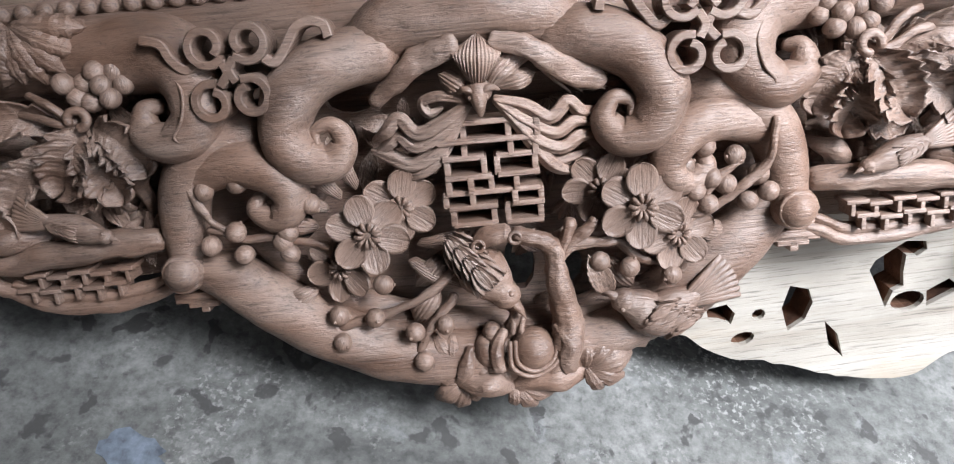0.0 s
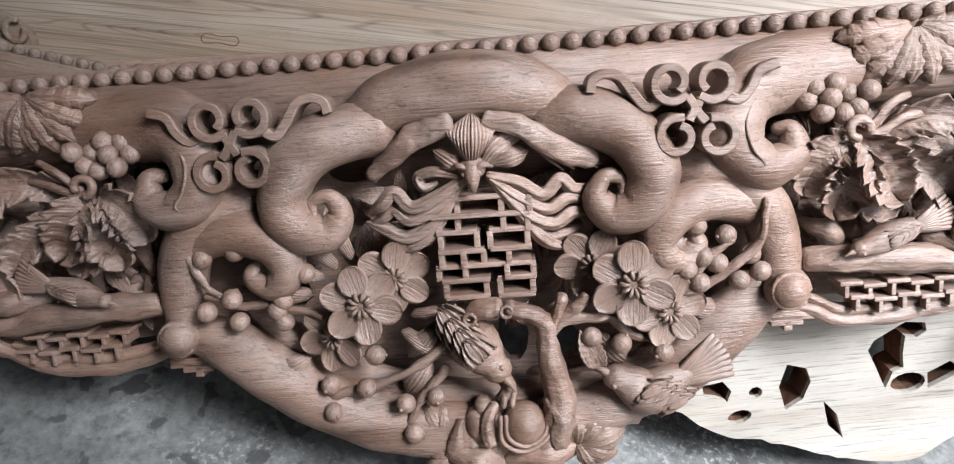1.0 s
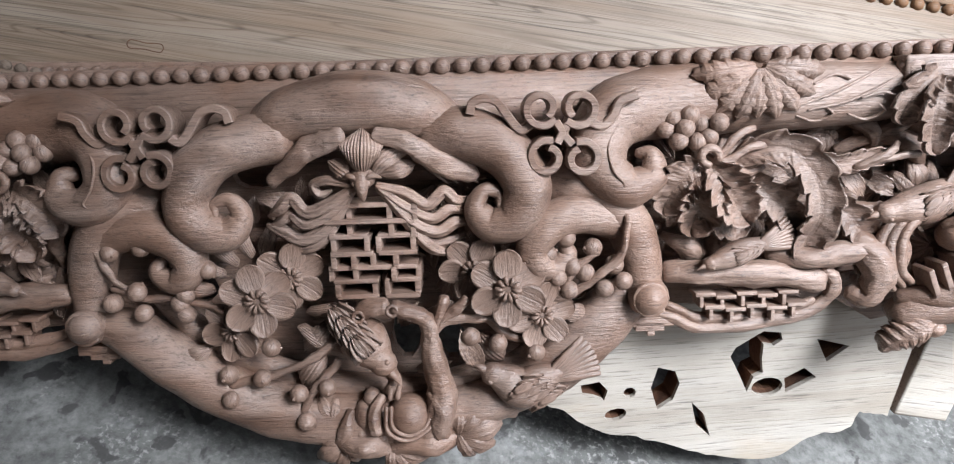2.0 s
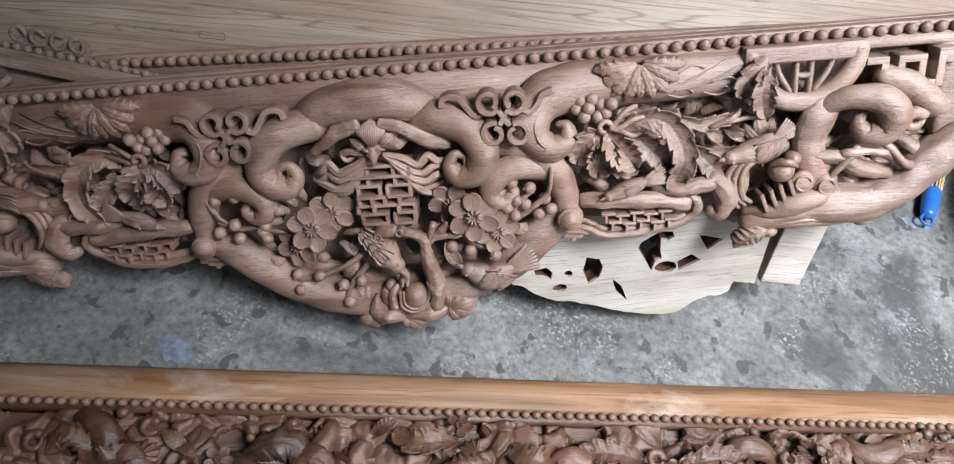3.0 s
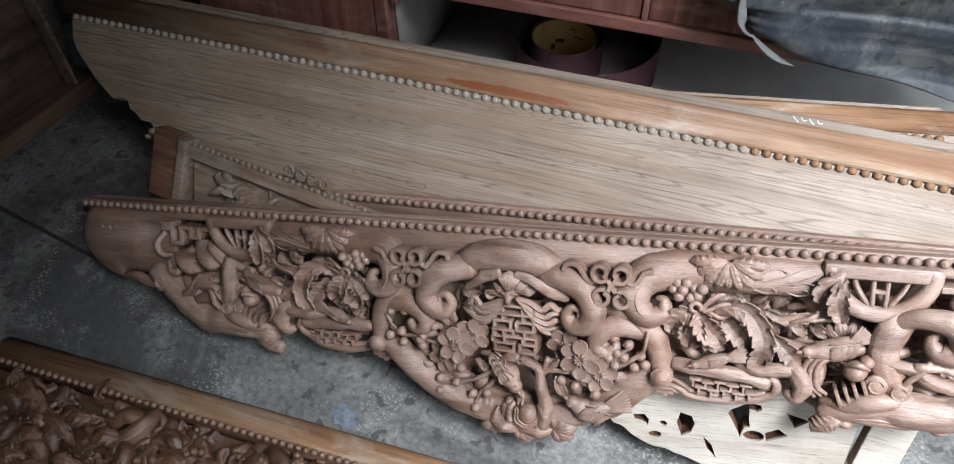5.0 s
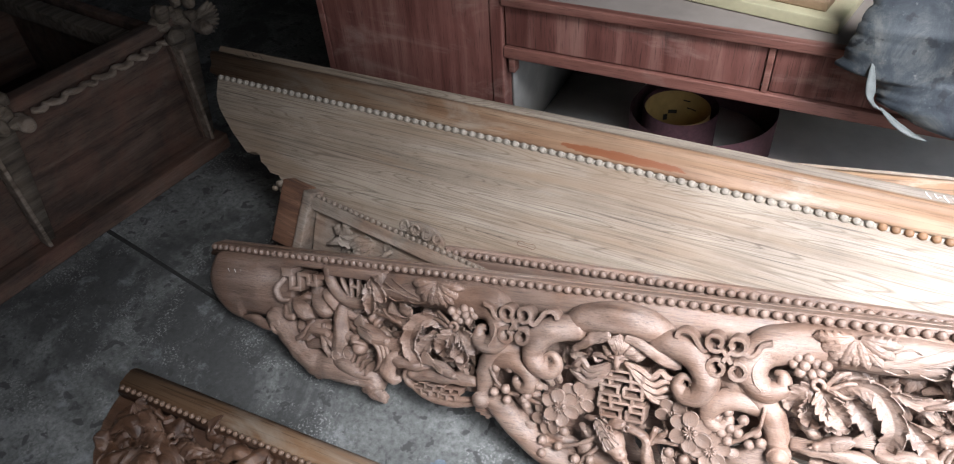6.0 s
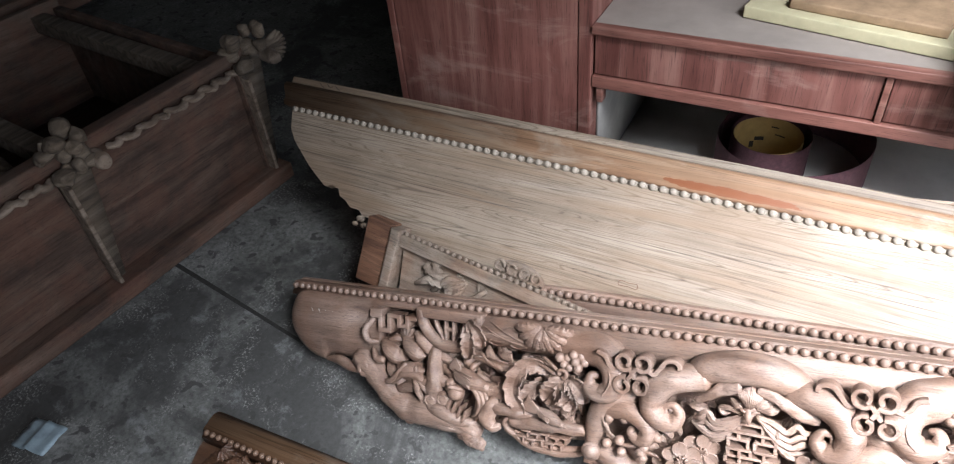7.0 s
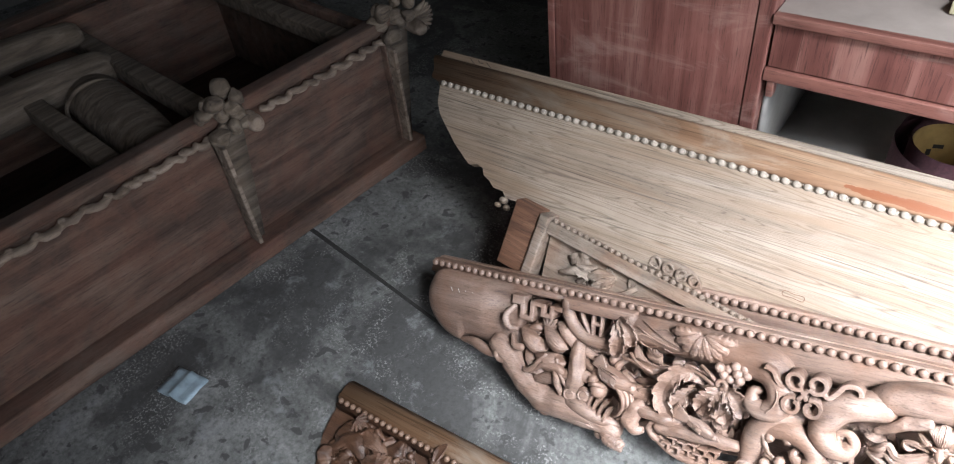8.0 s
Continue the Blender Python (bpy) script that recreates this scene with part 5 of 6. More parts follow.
for pts, wide in (([(0.012, -0.11, 0.05), (-0.012, -0.104, 0.046), (-0.028, -0.108, 0.04), (-0.024, -0.118, 0.038), (-0.012, -0.114, 0.04)], 0.0042),
                  ([(0.012, -0.112, 0.05), (-0.012, -0.126, 0.048), (-0.036, -0.134, 0.046), (-0.05, -0.12, 0.044), (-0.062, -0.13, 0.042), (-0.076, -0.138, 0.032)], 0.0056),
                  ([(0.01, -0.115, 0.048), (-0.014, -0.136, 0.046), (-0.038, -0.146, 0.044), (-0.052, -0.136, 0.04), (-0.062, -0.142, 0.036), (-0.076, -0.15, 0.028)], 0.005),
                  ([(0.006, -0.12, 0.046), (-0.016, -0.148, 0.042), (-0.042, -0.162, 0.038), (-0.062, -0.154, 0.034), (-0.08, -0.148, 0.026)], 0.0058),
                  ([(0.004, -0.124, 0.042), (-0.018, -0.158, 0.038), (-0.042, -0.172, 0.034), (-0.062, -0.168, 0.026)], 0.005),
                  ([(0.002, -0.126, 0.04), (-0.014, -0.15, 0.038), (-0.026, -0.172, 0.03)], 0.0055),
                  ([(0.034, -0.11, 0.05), (0.06, -0.118, 0.048), (0.08, -0.13, 0.046), (0.096, -0.118, 0.044), (0.108, -0.128, 0.04), (0.122, -0.128, 0.03)], 0.0056),
                  ([(0.036, -0.113, 0.05), (0.06, -0.132, 0.046), (0.084, -0.144, 0.044), (0.102, -0.136, 0.04), (0.124, -0.142, 0.03)], 0.005),
                  ([(0.04, -0.118, 0.048), (0.064, -0.146, 0.044), (0.088, -0.158, 0.04), (0.106, -0.15, 0.036), (0.124, -0.152, 0.028)], 0.0056),
                  ([(0.044, -0.122, 0.046), (0.068, -0.158, 0.04), (0.084, -0.176, 0.034), (0.104, -0.184, 0.026)], 0.0056),
                  ([(0.05, -0.13, 0.042), (0.078, -0.168, 0.034), (0.1, -0.17, 0.028), (0.116, -0.164, 0.022)], 0.0045)):
    limb("trailing_ribbon", apron, pts, [wide * 0.7] + [wide] * (len(pts) - 2) + [wide * 0.4], seg=20, n=44, flat=0.8, ridge=0.2, ridges=5)
# openwork lattice of short bars, some set further back than others
LAT = (-0.019, 0.069, -0.22, -0.129)
lattice = part("lattice", box(bmesh.new(), LAT[0] + 0.004, LAT[1] - 0.004, LAT[2] + 0.003, LAT[3] - 0.003, 0.0, 0.008), carved_wood, apron)
LEVELS = (0.0, 0.17, 0.34, 0.52, 0.68, 0.83, 1.0)
rnd = random.Random(12)


def lat_x(f):
    return LAT[0] + (LAT[1] - LAT[0]) * f


def lat_y(f):
    return LAT[3] + (LAT[2] - LAT[3]) * f


def slat(x0, x1, y0, y1, top):
    ob = part("slat", box(bmesh.new(), x0, x1, y0, y1, 0.004, top, 0.0006), carved_wood, lattice)
    ob.rotation_euler = (0, 0, rnd.uniform(-0.012, 0.012))


for r, f in enumerate(LEVELS):
    for a, b in (((0.0, 1.0),), ((0.0, 1.0),), ((0.03, 0.45), (0.55, 1.0)), ((0.03, 0.5), (0.56, 0.98)), ((0.0, 0.98),), ((0.02, 0.52), (0.6, 1.0)), ((0.06, 0.52), (0.62, 1.0)))[r]:
        slat(lat_x(a), lat_x(b), lat_y(f) - 0.0024, lat_y(f) + 0.0024, 0.048 + rnd.uniform(-0.004, 0.003))
for r, cuts in enumerate(((0.03, 0.24, 0.72, 0.97), (0.06, 0.26, 0.73, 0.98), (0.05, 0.44, 0.57, 0.97), (0.04, 0.28, 0.5, 0.74), (0.03, 0.29, 0.72, 0.97), (0.08, 0.5, 0.62, 0.97))):
    for f in cuts:
        slat(lat_x(f) - 0.0027, lat_x(f) + 0.0027, lat_y(LEVELS[r + 1]), lat_y(LEVELS[r]), 0.0465 + rnd.uniform(-0.005, 0.003))
# blossoms, two knots of overlapping ones
flower(apron, 0.155, -0.215, 0.052, 0.041, 0.5, 6, 0.0, 0.05)
flower(apron, 0.188, -0.246, 0.042, 0.036, 0.2, 6, 0.1, 0.0)
flower(apron, 0.122, -0.2, 0.034, 0.036, 0.1, 6, -0.12, 0.1)
flower(apron, -0.09, -0.219, 0.05, 0.039, 0.7, 6, 0.1, 0.05)
flower(apron, -0.122, -0.252, 0.036, 0.035, 0.3, 6, -0.15, -0.1)
flower(apron, -0.06, -0.2, 0.034, 0.037, 0.4, 6, 0.1, 0.15)
for lx, ly, lt, ln, lw in ((-0.115, -0.19, 2.2, 0.05, 0.008), (-0.1, -0.182, 1.9, 0.05, 0.008), (-0.128, -0.2, 2.6, 0.05, 0.008), (-0.14, -0.215, 2.9, 0.045, 0.01), (-0.06, -0.255, -0.6, 0.06, 0.009), (-0.05, -0.24, 0.1, 0.05, 0.007), (-0.02, -0.25, -2.4, 0.05, 0.012), (0.14, -0.182, 1.5, 0.045, 0.006),
                           (0.152, -0.184, 1.2, 0.045, 0.006), (0.165, -0.188, 0.9, 0.045, 0.006), (0.178, -0.194, 0.7, 0.042, 0.006), (0.128, -0.18, 1.9, 0.04, 0.006), (0.205, -0.245, -0.3, 0.035, 0.01), (0.1, -0.235, -2.5, 0.04, 0.01), (0.125, -0.27, -0.9, 0.04, 0.014), (-0.035, -0.285, -2.2, 0.045, 0.014), (-0.15, -0.275, 3.6, 0.04, 0.012)):
    ux, uy = math.cos(lt) * ln, math.sin(lt) * ln
    swept_leaf("leaf", apron, [(lx, ly, 0.024), (lx + ux * 0.35, ly + uy * 0.35, 0.032), (lx + ux * 0.7, ly + uy * 0.7, 0.028), (lx + ux, ly + uy, 0.016)], lw, 1, 0.5, 0.0, 0.0009, 7, 0.005, 18)
# tree
limb("tree_trunk", apron, [(0.05, -0.386, 0.012), (0.074, -0.365, 0.024), (0.085, -0.335, 0.032), (0.082, -0.305, 0.036), (0.077, -0.272, 0.04), (0.074, -0.252, 0.044), (0.062, -0.238, 0.046), (0.044, -0.233, 0.046)], [0.022, 0.018, 0.0145, 0.013, 0.012, 0.0105, 0.01, 0.0095], n=60)
limb("tree_trunk", apron, [(0.034, -0.231, 0.046), (0.018, -0.233, 0.044), (0.004, -0.242, 0.036), (-0.006, -0.254, 0.026)], [0.0095, 0.009, 0.0075, 0.005], n=30)
for kx, ky in ((0.041, -0.2335), (0.0075, -0.2385)):
    part("cut_knot", tube(bmesh.new(), ring_pts(kx, ky, 0.0052, 0.053, 0.0, 6.1), [0.0019] * 9, 8, 24), carved_wood, apron)
for pts, r in (([(0.074, -0.27, 0.04), (0.095, -0.25, 0.042), (0.127, -0.25, 0.038), (0.154, -0.266, 0.034), (0.185, -0.28, 0.024)], 0.0056), ([(0.085, -0.258, 0.042), (0.1, -0.24, 0.044), (0.112, -0.228, 0.04)], 0.005), ([(0.078, -0.262, 0.042), (0.09, -0.236, 0.046), (0.092, -0.224, 0.042)], 0.0052), ([(0.1, -0.25, 0.042), (0.128, -0.242, 0.04), (0.156, -0.236, 0.034)], 0.0042),
               ([(-0.01, -0.262, 0.03), (-0.05, -0.288, 0.036), (-0.085, -0.302, 0.036), (-0.13, -0.312, 0.034)], 0.0045), ([(-0.02, -0.29, 0.03), (-0.04, -0.315, 0.036), (-0.06, -0.345, 0.034)], 0.0042), ([(-0.235, -0.205, 0.034), (-0.2, -0.218, 0.036), (-0.16, -0.22, 0.036), (-0.13, -0.232, 0.034)], 0.004),
               ([(-0.25, -0.155, 0.04), (-0.235, -0.19, 0.04), (-0.215, -0.215, 0.036)], 0.0034), ([(0.2, -0.235, 0.036), (0.235, -0.215, 0.044), (0.262, -0.19, 0.048), (0.272, -0.15, 0.05)], 0.0042), ([(0.21, -0.225, 0.036), (0.22, -0.205, 0.04), (0.245, -0.185, 0.044)], 0.0036)):
    limb("branch", apron, pts, [r, r, r * 0.9, r * 0.8, r * 0.6][: len(pts)], seg=8)
bm = bmesh.new()
blob(bm, (0.05, -0.352, 0.03), (0.022, 0.021, 0.022), 0, 18, 12)
for q in (0.0, 0.005):
    tube(bm, [(0.033 - q, -0.338, 0.044), (0.034 - q, -0.358 - q, 0.048), (0.05, -0.369 - q, 0.046), (0.068 + q, -0.36, 0.042), (0.074, -0.34, 0.036)], [0.0024] * 5, 6, 26)
part("gourd", bm, carved_wood, apron)
for kx, ky, kr in ((0.006, -0.352, 0.018), (0.0, -0.37, 0.013), (0.02, -0.375, 0.012), (0.012, -0.335, 0.012)):
    part("root_knot", blob(bmesh.new(), (kx, ky, 0.026), (kr * 0.8, kr, kr), kx * 9), carved_wood, apron)
for pts, rr in (([(-0.03, -0.372, 0.02), (-0.012, -0.382, 0.034), (0.01, -0.384, 0.036), (0.03, -0.392, 0.026)], 0.011), ([(0.02, -0.395, 0.016), (0.05, -0.386, 0.03), (0.085, -0.384, 0.026), (0.115, -0.376, 0.014)], 0.012), ([(-0.01, -0.345, 0.03), (-0.016, -0.36, 0.036), (-0.022, -0.38, 0.028)], 0.009),
                ([(0.075, -0.325, 0.036), (0.086, -0.345, 0.038), (0.084, -0.368, 0.034), (0.096, -0.384, 0.022)], 0.01), ([(0.022, -0.33, 0.034), (0.016, -0.345, 0.042), (0.018, -0.365, 0.04)], 0.007), ([(0.1, -0.36, 0.026), (0.13, -0.354, 0.024), (0.16, -0.36, 0.012)], 0.008)):
    limb("root", apron, pts, [rr * 0.6, rr, rr * 1.1, rr * 0.4][: len(pts)])
for lx, ly, lt, ln in ((-0.015, -0.38, -2.6, 0.04), (0.03, -0.388, -0.4, 0.04), (0.1, -0.378, 0.2, 0.045), (-0.03, -0.36, 2.7, 0.035)):
    leaf_on(apron, "fan", lx, ly, 0.026, lt, ln)
leaf_on(apron, "long", 0.0, -0.372, 0.026, -2.3, 0.035)
limb("root", apron, [(0.07, -0.37, 0.022), (0.11, -0.362, 0.02), (0.15, -0.358, 0.012), (0.178, -0.35, 0.006)], [0.012, 0.008, 0.006, 0.003], seg=8, ridge=0.1)
limb("root", apron, [(0.03, -0.33, 0.026), (0.038, -0.31, 0.036), (0.034, -0.298, 0.04)], [0.008, 0.006, 0.005], seg=8)
bird(apron, (-0.012, -0.238), (0.008, -0.266), (0.028, -0.29), 0.0235, 0.036)
for q in (0.0, 0.009):
    limb("stem", apron, [(0.026 + q, -0.298, 0.034), (0.034 + q, -0.314, 0.036), (0.03 + q, -0.332, 0.036)], [0.003, 0.0026, 0.003], seg=8)
bird(apron, (0.23, -0.3), (0.168, -0.328), (0.138, -0.308), 0.021, 0.03)
leaf_on(apron, "long", 0.125, -0.3, 0.034, 2.0, 0.045)
for bx, by in ((-0.233, -0.168), (-0.202, -0.164), (-0.211, -0.208), (-0.236, -0.219), (-0.207, -0.23), (-0.164, -0.213), (-0.165, -0.233), (-0.17, -0.222), (-0.129, -0.298), (-0.13, -0.325), (-0.096, -0.303), (-0.06, -0.321), (-0.031, -0.316), (-0.055, -0.352), (-0.14, -0.188),
               (0.236, -0.155), (0.24, -0.18), (0.214, -0.17), (0.261, -0.198), (0.251, -0.222), (0.219, -0.198), (0.216, -0.222), (0.117, -0.267), (0.144, -0.275), (0.182, -0.286), (-0.084, -0.271), (0.232, -0.205), (0.27, -0.215), (0.205, -0.208), (0.195, -0.185)):
    berry(apron, bx, by, 0.04, 0.0098)
rnd = random.Random(3)
for k in range(46):
    x, y = rnd.uniform(-0.2, 0.22), rnd.uniform(-0.33, -0.11)
    if -0.03 < x < 0.07 and y > -0.24:
        continue
    leaf_on(apron, rnd.choice(("long", "palm", "long")), x, y, rnd.uniform(-0.02, -0.004), rnd.uniform(-3.1, 3.1), rnd.uniform(0.026, 0.042), rnd.uniform(-0.3, 0.3))

# ---- carving of the foreground apron ----
rnd = random.Random(21)


def f_low(x):
    return -0.33 if abs(x) < 0.28 else (-0.26 if abs(x) < 0.8 else -0.26 + (abs(x) - 0.8) * 0.42)


part("chased_ground", chased_ground(-1.06, 1.06, lambda x: f_low(x) + 0.012, -0.011, -0.015, 6.0, 0.04, 0.0032, 0.26, F_VOIDS), shaded_wood, front)
for k in range(42):
    x = -1.02 + 2.04 * (k + rnd.random()) / 42
    y = rnd.uniform(f_low(x) + 0.03, -0.045)
    if any(((x - vx) / 0.03) ** 2 + ((y - vy) / 0.024) ** 2 < 1 for vx, vy, _, _ in F_VOIDS):
        continue
    a, ln, r = rnd.uniform(-1.6, 1.6), rnd.uniform(0.025, 0.07), rnd.uniform(0.009, 0.019)
    d, q = Vector((math.cos(a), math.sin(a), 0)) * ln, Vector((-math.sin(a), math.cos(a), 0)) * rnd.uniform(-0.05, 0.05)
    p = Vector((x, y, 0.0))
    pts = [p - d + q, p - d * 0.4, p + d * 0.3 + q * 0.3, p + d * 0.8 + q, p + d + q * 1.6]
    pts = [(v.x, min(-0.02, max(f_low(x) + 0.005, v.y)), z) for v, z in zip(pts, (-0.024, -0.004, 0.006, 0.0, -0.02))]
    limb("carved_limb", front, pts, [r * 0.5, r, r * 1.1, r * 0.8, r * 0.35], seg=12, n=26, ridge=rnd.choice((0.0, 0.06, 0.1, 0.14)))
for k in range(170):
    x = -1.04 + 2.08 * (k + rnd.random()) / 170
    y = rnd.uniform(f_low(x) + 0.015, -0.022)
    if any(((x - vx) / 0.04) ** 2 + ((y - vy) / 0.03) ** 2 < 1 for vx, vy, _, _ in F_VOIDS):
        continue
    leaf_on(front, rnd.choice(("fan", "palm", "long", "long")), x, y, rnd.uniform(-0.014, 0.014), rnd.uniform(-3.1, 3.1), rnd.uniform(0.026, 0.05), rnd.uniform(-0.2, 0.35), rnd.uniform(-0.3, 0.3))
for fx, fy in ((0.157, -0.029), (-0.194, -0.09), (0.75, -0.06), (0.74, -0.09), (-0.5, -0.12), (-0.72, -0.16), (-0.02, -0.11), (0.3, -0.13), (-0.35, -0.19), (-0.9, -0.09), (0.5, -0.09)):
    flower(front, fx, fy, 0.02, 0.022, fx * 7, 5, rnd.uniform(-0.2, 0.2), rnd.uniform(-0.2, 0.2))
for k in range(70):
    x = rnd.uniform(-1.02, 1.02)
    berry(front, x, rnd.uniform(f_low(x) + 0.02, -0.015), rnd.uniform(0.0, 0.016), rnd.uniform(0.006, 0.0105))
for k in range(16):
    x = -1.0 + 2.0 * (k + rnd.random()) / 16
    limb("curl", front, ring_pts(x, rnd.uniform(f_low(x) + 0.05, -0.03), 0.011, 0.016, rnd.uniform(0, 3), rnd.uniform(5.5, 7.5)), [0.0065, 0.0065, 0.006, 0.006, 0.0055, 0.005, 0.005, 0.004, 0.003], seg=8, n=26)

for k in range(60):
    x = -1.0 + 2.0 * (k + rnd.random()) / 60
    y = rnd.uniform(f_low(x) + 0.06, -0.05)
    a, ln = rnd.uniform(-0.9, 0.9) + (math.pi if k % 2 else 0.0), rnd.uniform(0.07, 0.12)
    ux, uy = math.cos(a) * ln, math.sin(a) * ln * 0.6
    if k % 4:
        swept_leaf("leaf", front, [(x - ux * 0.5, y - uy * 0.5, 0.004), (x - ux * 0.15, y - uy * 0.1, 0.026), (x + ux * 0.2, y, 0.026), (x + ux * 0.5, min(-0.025, y - uy * 0.6), 0.006)], rnd.uniform(0.018, 0.028), rnd.choice((4, 5, 6)), rnd.choice((-0.4, 0.45)))
    else:
        limb("carved_body", front, [(x - ux * 0.6, y - 0.02, -0.01), (x - ux * 0.2, y + 0.01, 0.008), (x + ux * 0.2, y + 0.006, 0.01), (x + ux * 0.55, min(-0.03, y - 0.015), -0.004)], [0.008, 0.019, 0.017, 0.007], n=30, flat=0.8)

# ---- carving of the cross piece ----
rnd = random.Random(5)
for k in range(14):
    x = 0.06 + 0.5 * (k + rnd.random()) / 14
    y = rnd.uniform(-0.12, -0.05)
    a = rnd.uniform(-2.6, 0.6)
    ux, uy = 0.06 * math.cos(a), 0.035 * math.sin(a)
    swept_leaf("leaf", cross_piece, [(x, y, -0.008), (x + ux * 0.4, y + uy * 0.3, 0.01), (x + ux * 0.8, y + uy * 0.9, 0.008), (x + ux, min(-0.034, y + uy * 1.5), -0.004)], 0.012, 4)
for k in range(20):
    x = 0.08 + 0.5 * (k + rnd.random()) / 20
    leaf_on(cross_piece, rnd.choice(("fan", "long", "palm")), x, rnd.uniform(-0.12, -0.035), rnd.uniform(-0.01, 0.004), rnd.uniform(-3, 3), rnd.uniform(0.022, 0.045), rnd.uniform(-0.2, 0.3))
for k in range(9):
    x = 0.1 + 0.05 * k
    limb("carved_limb", cross_piece, [(x - 0.04, -0.1, -0.012), (x, -0.075 + 0.02 * math.sin(k * 2.1), 0.002), (x + 0.04, -0.05, -0.01)], [0.005, 0.01, 0.005], seg=8)
part("scroll_panel", slab(bmesh.new(), [(0.3 + 0.06 * math.cos(a), 0.01 + 0.03 * math.sin(a)) for a in (math.pi * k / 14 for k in range(15))], -0.03, -0.016), dusty_carved, cross_piece, smooth=False)
for k in range(4):
    limb("curl", cross_piece, ring_pts(0.255 + 0.03 * k, 0.022, 0.011, -0.012, 0.5 * k, 5.2 + 0.5 * k), [0.0035] * 9, seg=8, n=24)

for kx, ky, kl, kw in ((-0.003, -0.226, 0.022, 0.006), (0.02, -0.25, 0.012, 0.0035)):
    part("grain_knot", tube(bmesh.new(), [(kx + kl * math.cos(a), ky + kw * math.sin(a) + 0.002 * math.sin(3 * a), -0.0042) for a in (2 * math.pi * k / 12 for k in range(13))], [0.0006] * 13, 6, 60), tenon_wood, blank)

# carving that peeps out beyond the blank's broken lower corner
for kx, ky, kr in ((-0.71, -0.247, 0.012), (-0.695, -0.262, 0.01), (-0.722, -0.262, 0.009)):
    part("carved_knob", blob(bmesh.new(), (kx, ky, -0.008), (kr, kr * 0.8, kr)), pale_wood, blank)

# ---- old bed frame: carved edge, corner posts and inner beams ----
rnd = random.Random(9)
x = -1.58
while x < 0.3:
    ln = rnd.uniform(0.03, 0.075)
    if not -0.31 < x + ln / 2 < -0.15:
        bm = bmesh.new()
        tube(bm, [(x - 0.004, -0.008, 0.43), (x + ln * 0.3, -0.016, 0.427 + rnd.uniform(-0.006, 0.002)), (x + ln * 0.7, -0.016, 0.424 + rnd.uniform(-0.006, 0.004)), (x + ln + 0.004, -0.008, 0.43)], [0.011, rnd.uniform(0.013, 0.017), rnd.uniform(0.012, 0.016), 0.01], 12, 14, 0.6)
        for v in bm.verts:
            v.co += noise.noise_vector(v.co * 60) * 0.004
        part("carved_edge", bm, edge_wood, bed)
    x += ln
for px0 in (-0.3, 0.315):
    bm = bmesh.new()
    slab(bm, [(px0 + 0.002, 0.055), (px0 + 0.028, 0.055), (px0 + 0.085, 0.43), (px0 - 0.012, 0.43)], 0.0, 0.022)
    post = part("corner_post", bm, dust_wood, bed)
    post.matrix_local = Matrix.Translation((0, 0.019, 0)) @ Matrix.Rotation(math.pi / 2, 4, "X")
    part("post_strip", box(bmesh.new(), px0 - 0.008, px0 + 0.004, -0.032, 0.018, 0.055, 0.39, 0.003), edge_wood, bed)
    for k in range(15):
        a = rnd.uniform(-1.2, 1.2)
        bx, bz = px0 + 0.03 + 0.05 * math.sin(a), 0.47 + rnd.uniform(-0.05, 0.06)
        bm = bmesh.new()
        blob(bm, (bx, -0.02 + rnd.uniform(-0.025, 0.04), bz), [rnd.uniform(0.014, 0.03) for _ in range(3)], rnd.uniform(0, 3), 14, 10)
        for v in bm.verts:
            v.co += noise.noise_vector(v.co * 45) * 0.008
        part("carved_lump", bm, dust_wood, bed)
    bm = bmesh.new()
    tube(bm, [(px0 + 0.1, 0.02, 0.425), (px0 + 0.1, -0.03, 0.42), (px0 + 0.1, -0.05, 0.418)], [0.022, 0.024, 0.022], 18)
    for v in bm.verts:
        v.co += noise.noise_vector(v.co * 40) * 0.003
    part("round_boss", bm, edge_wood, bed)
for k in range(9):
    a = -1.2 + 0.27 * k
    part("carved_fin", tube(bmesh.new(), [(0.4, 0.0, 0.44), (0.42 + 0.03 * math.cos(a), -0.02, 0.44 + 0.03 * math.sin(a)), (0.43 + 0.055 * math.cos(a), -0.03, 0.44 + 0.055 * math.sin(a))], [0.01, 0.012, 0.005], 8), dust_wood, bed)
part("inner_beam", tube(bmesh.new(), [(-1.4, 0.66, 0.42), (-0.9, 0.66, 0.42), (-0.5, 0.66, 0.42), (-0.29, 0.66, 0.41)], [0.075, 0.08, 0.08, 0.07], 18, 24, 0.8), dust_wood, bed)
part("inner_beam", tube(bmesh.new(), [(-1.4, 0.86, 0.47), (-0.9, 0.86, 0.48), (-0.5, 0.86, 0.48), (-0.27, 0.86, 0.46)], [0.055, 0.06, 0.06, 0.05], 18, 24, 0.8), dust_wood, bed)
part("bolster", tube(bmesh.new(), [(-0.4, 0.12, 0.37), (-0.39, 0.3, 0.38), (-0.38, 0.5, 0.385), (-0.37, 0.62, 0.38)], [0.07, 0.085, 0.085, 0.08], 20, 24, 0.75), dust_wood, bed)
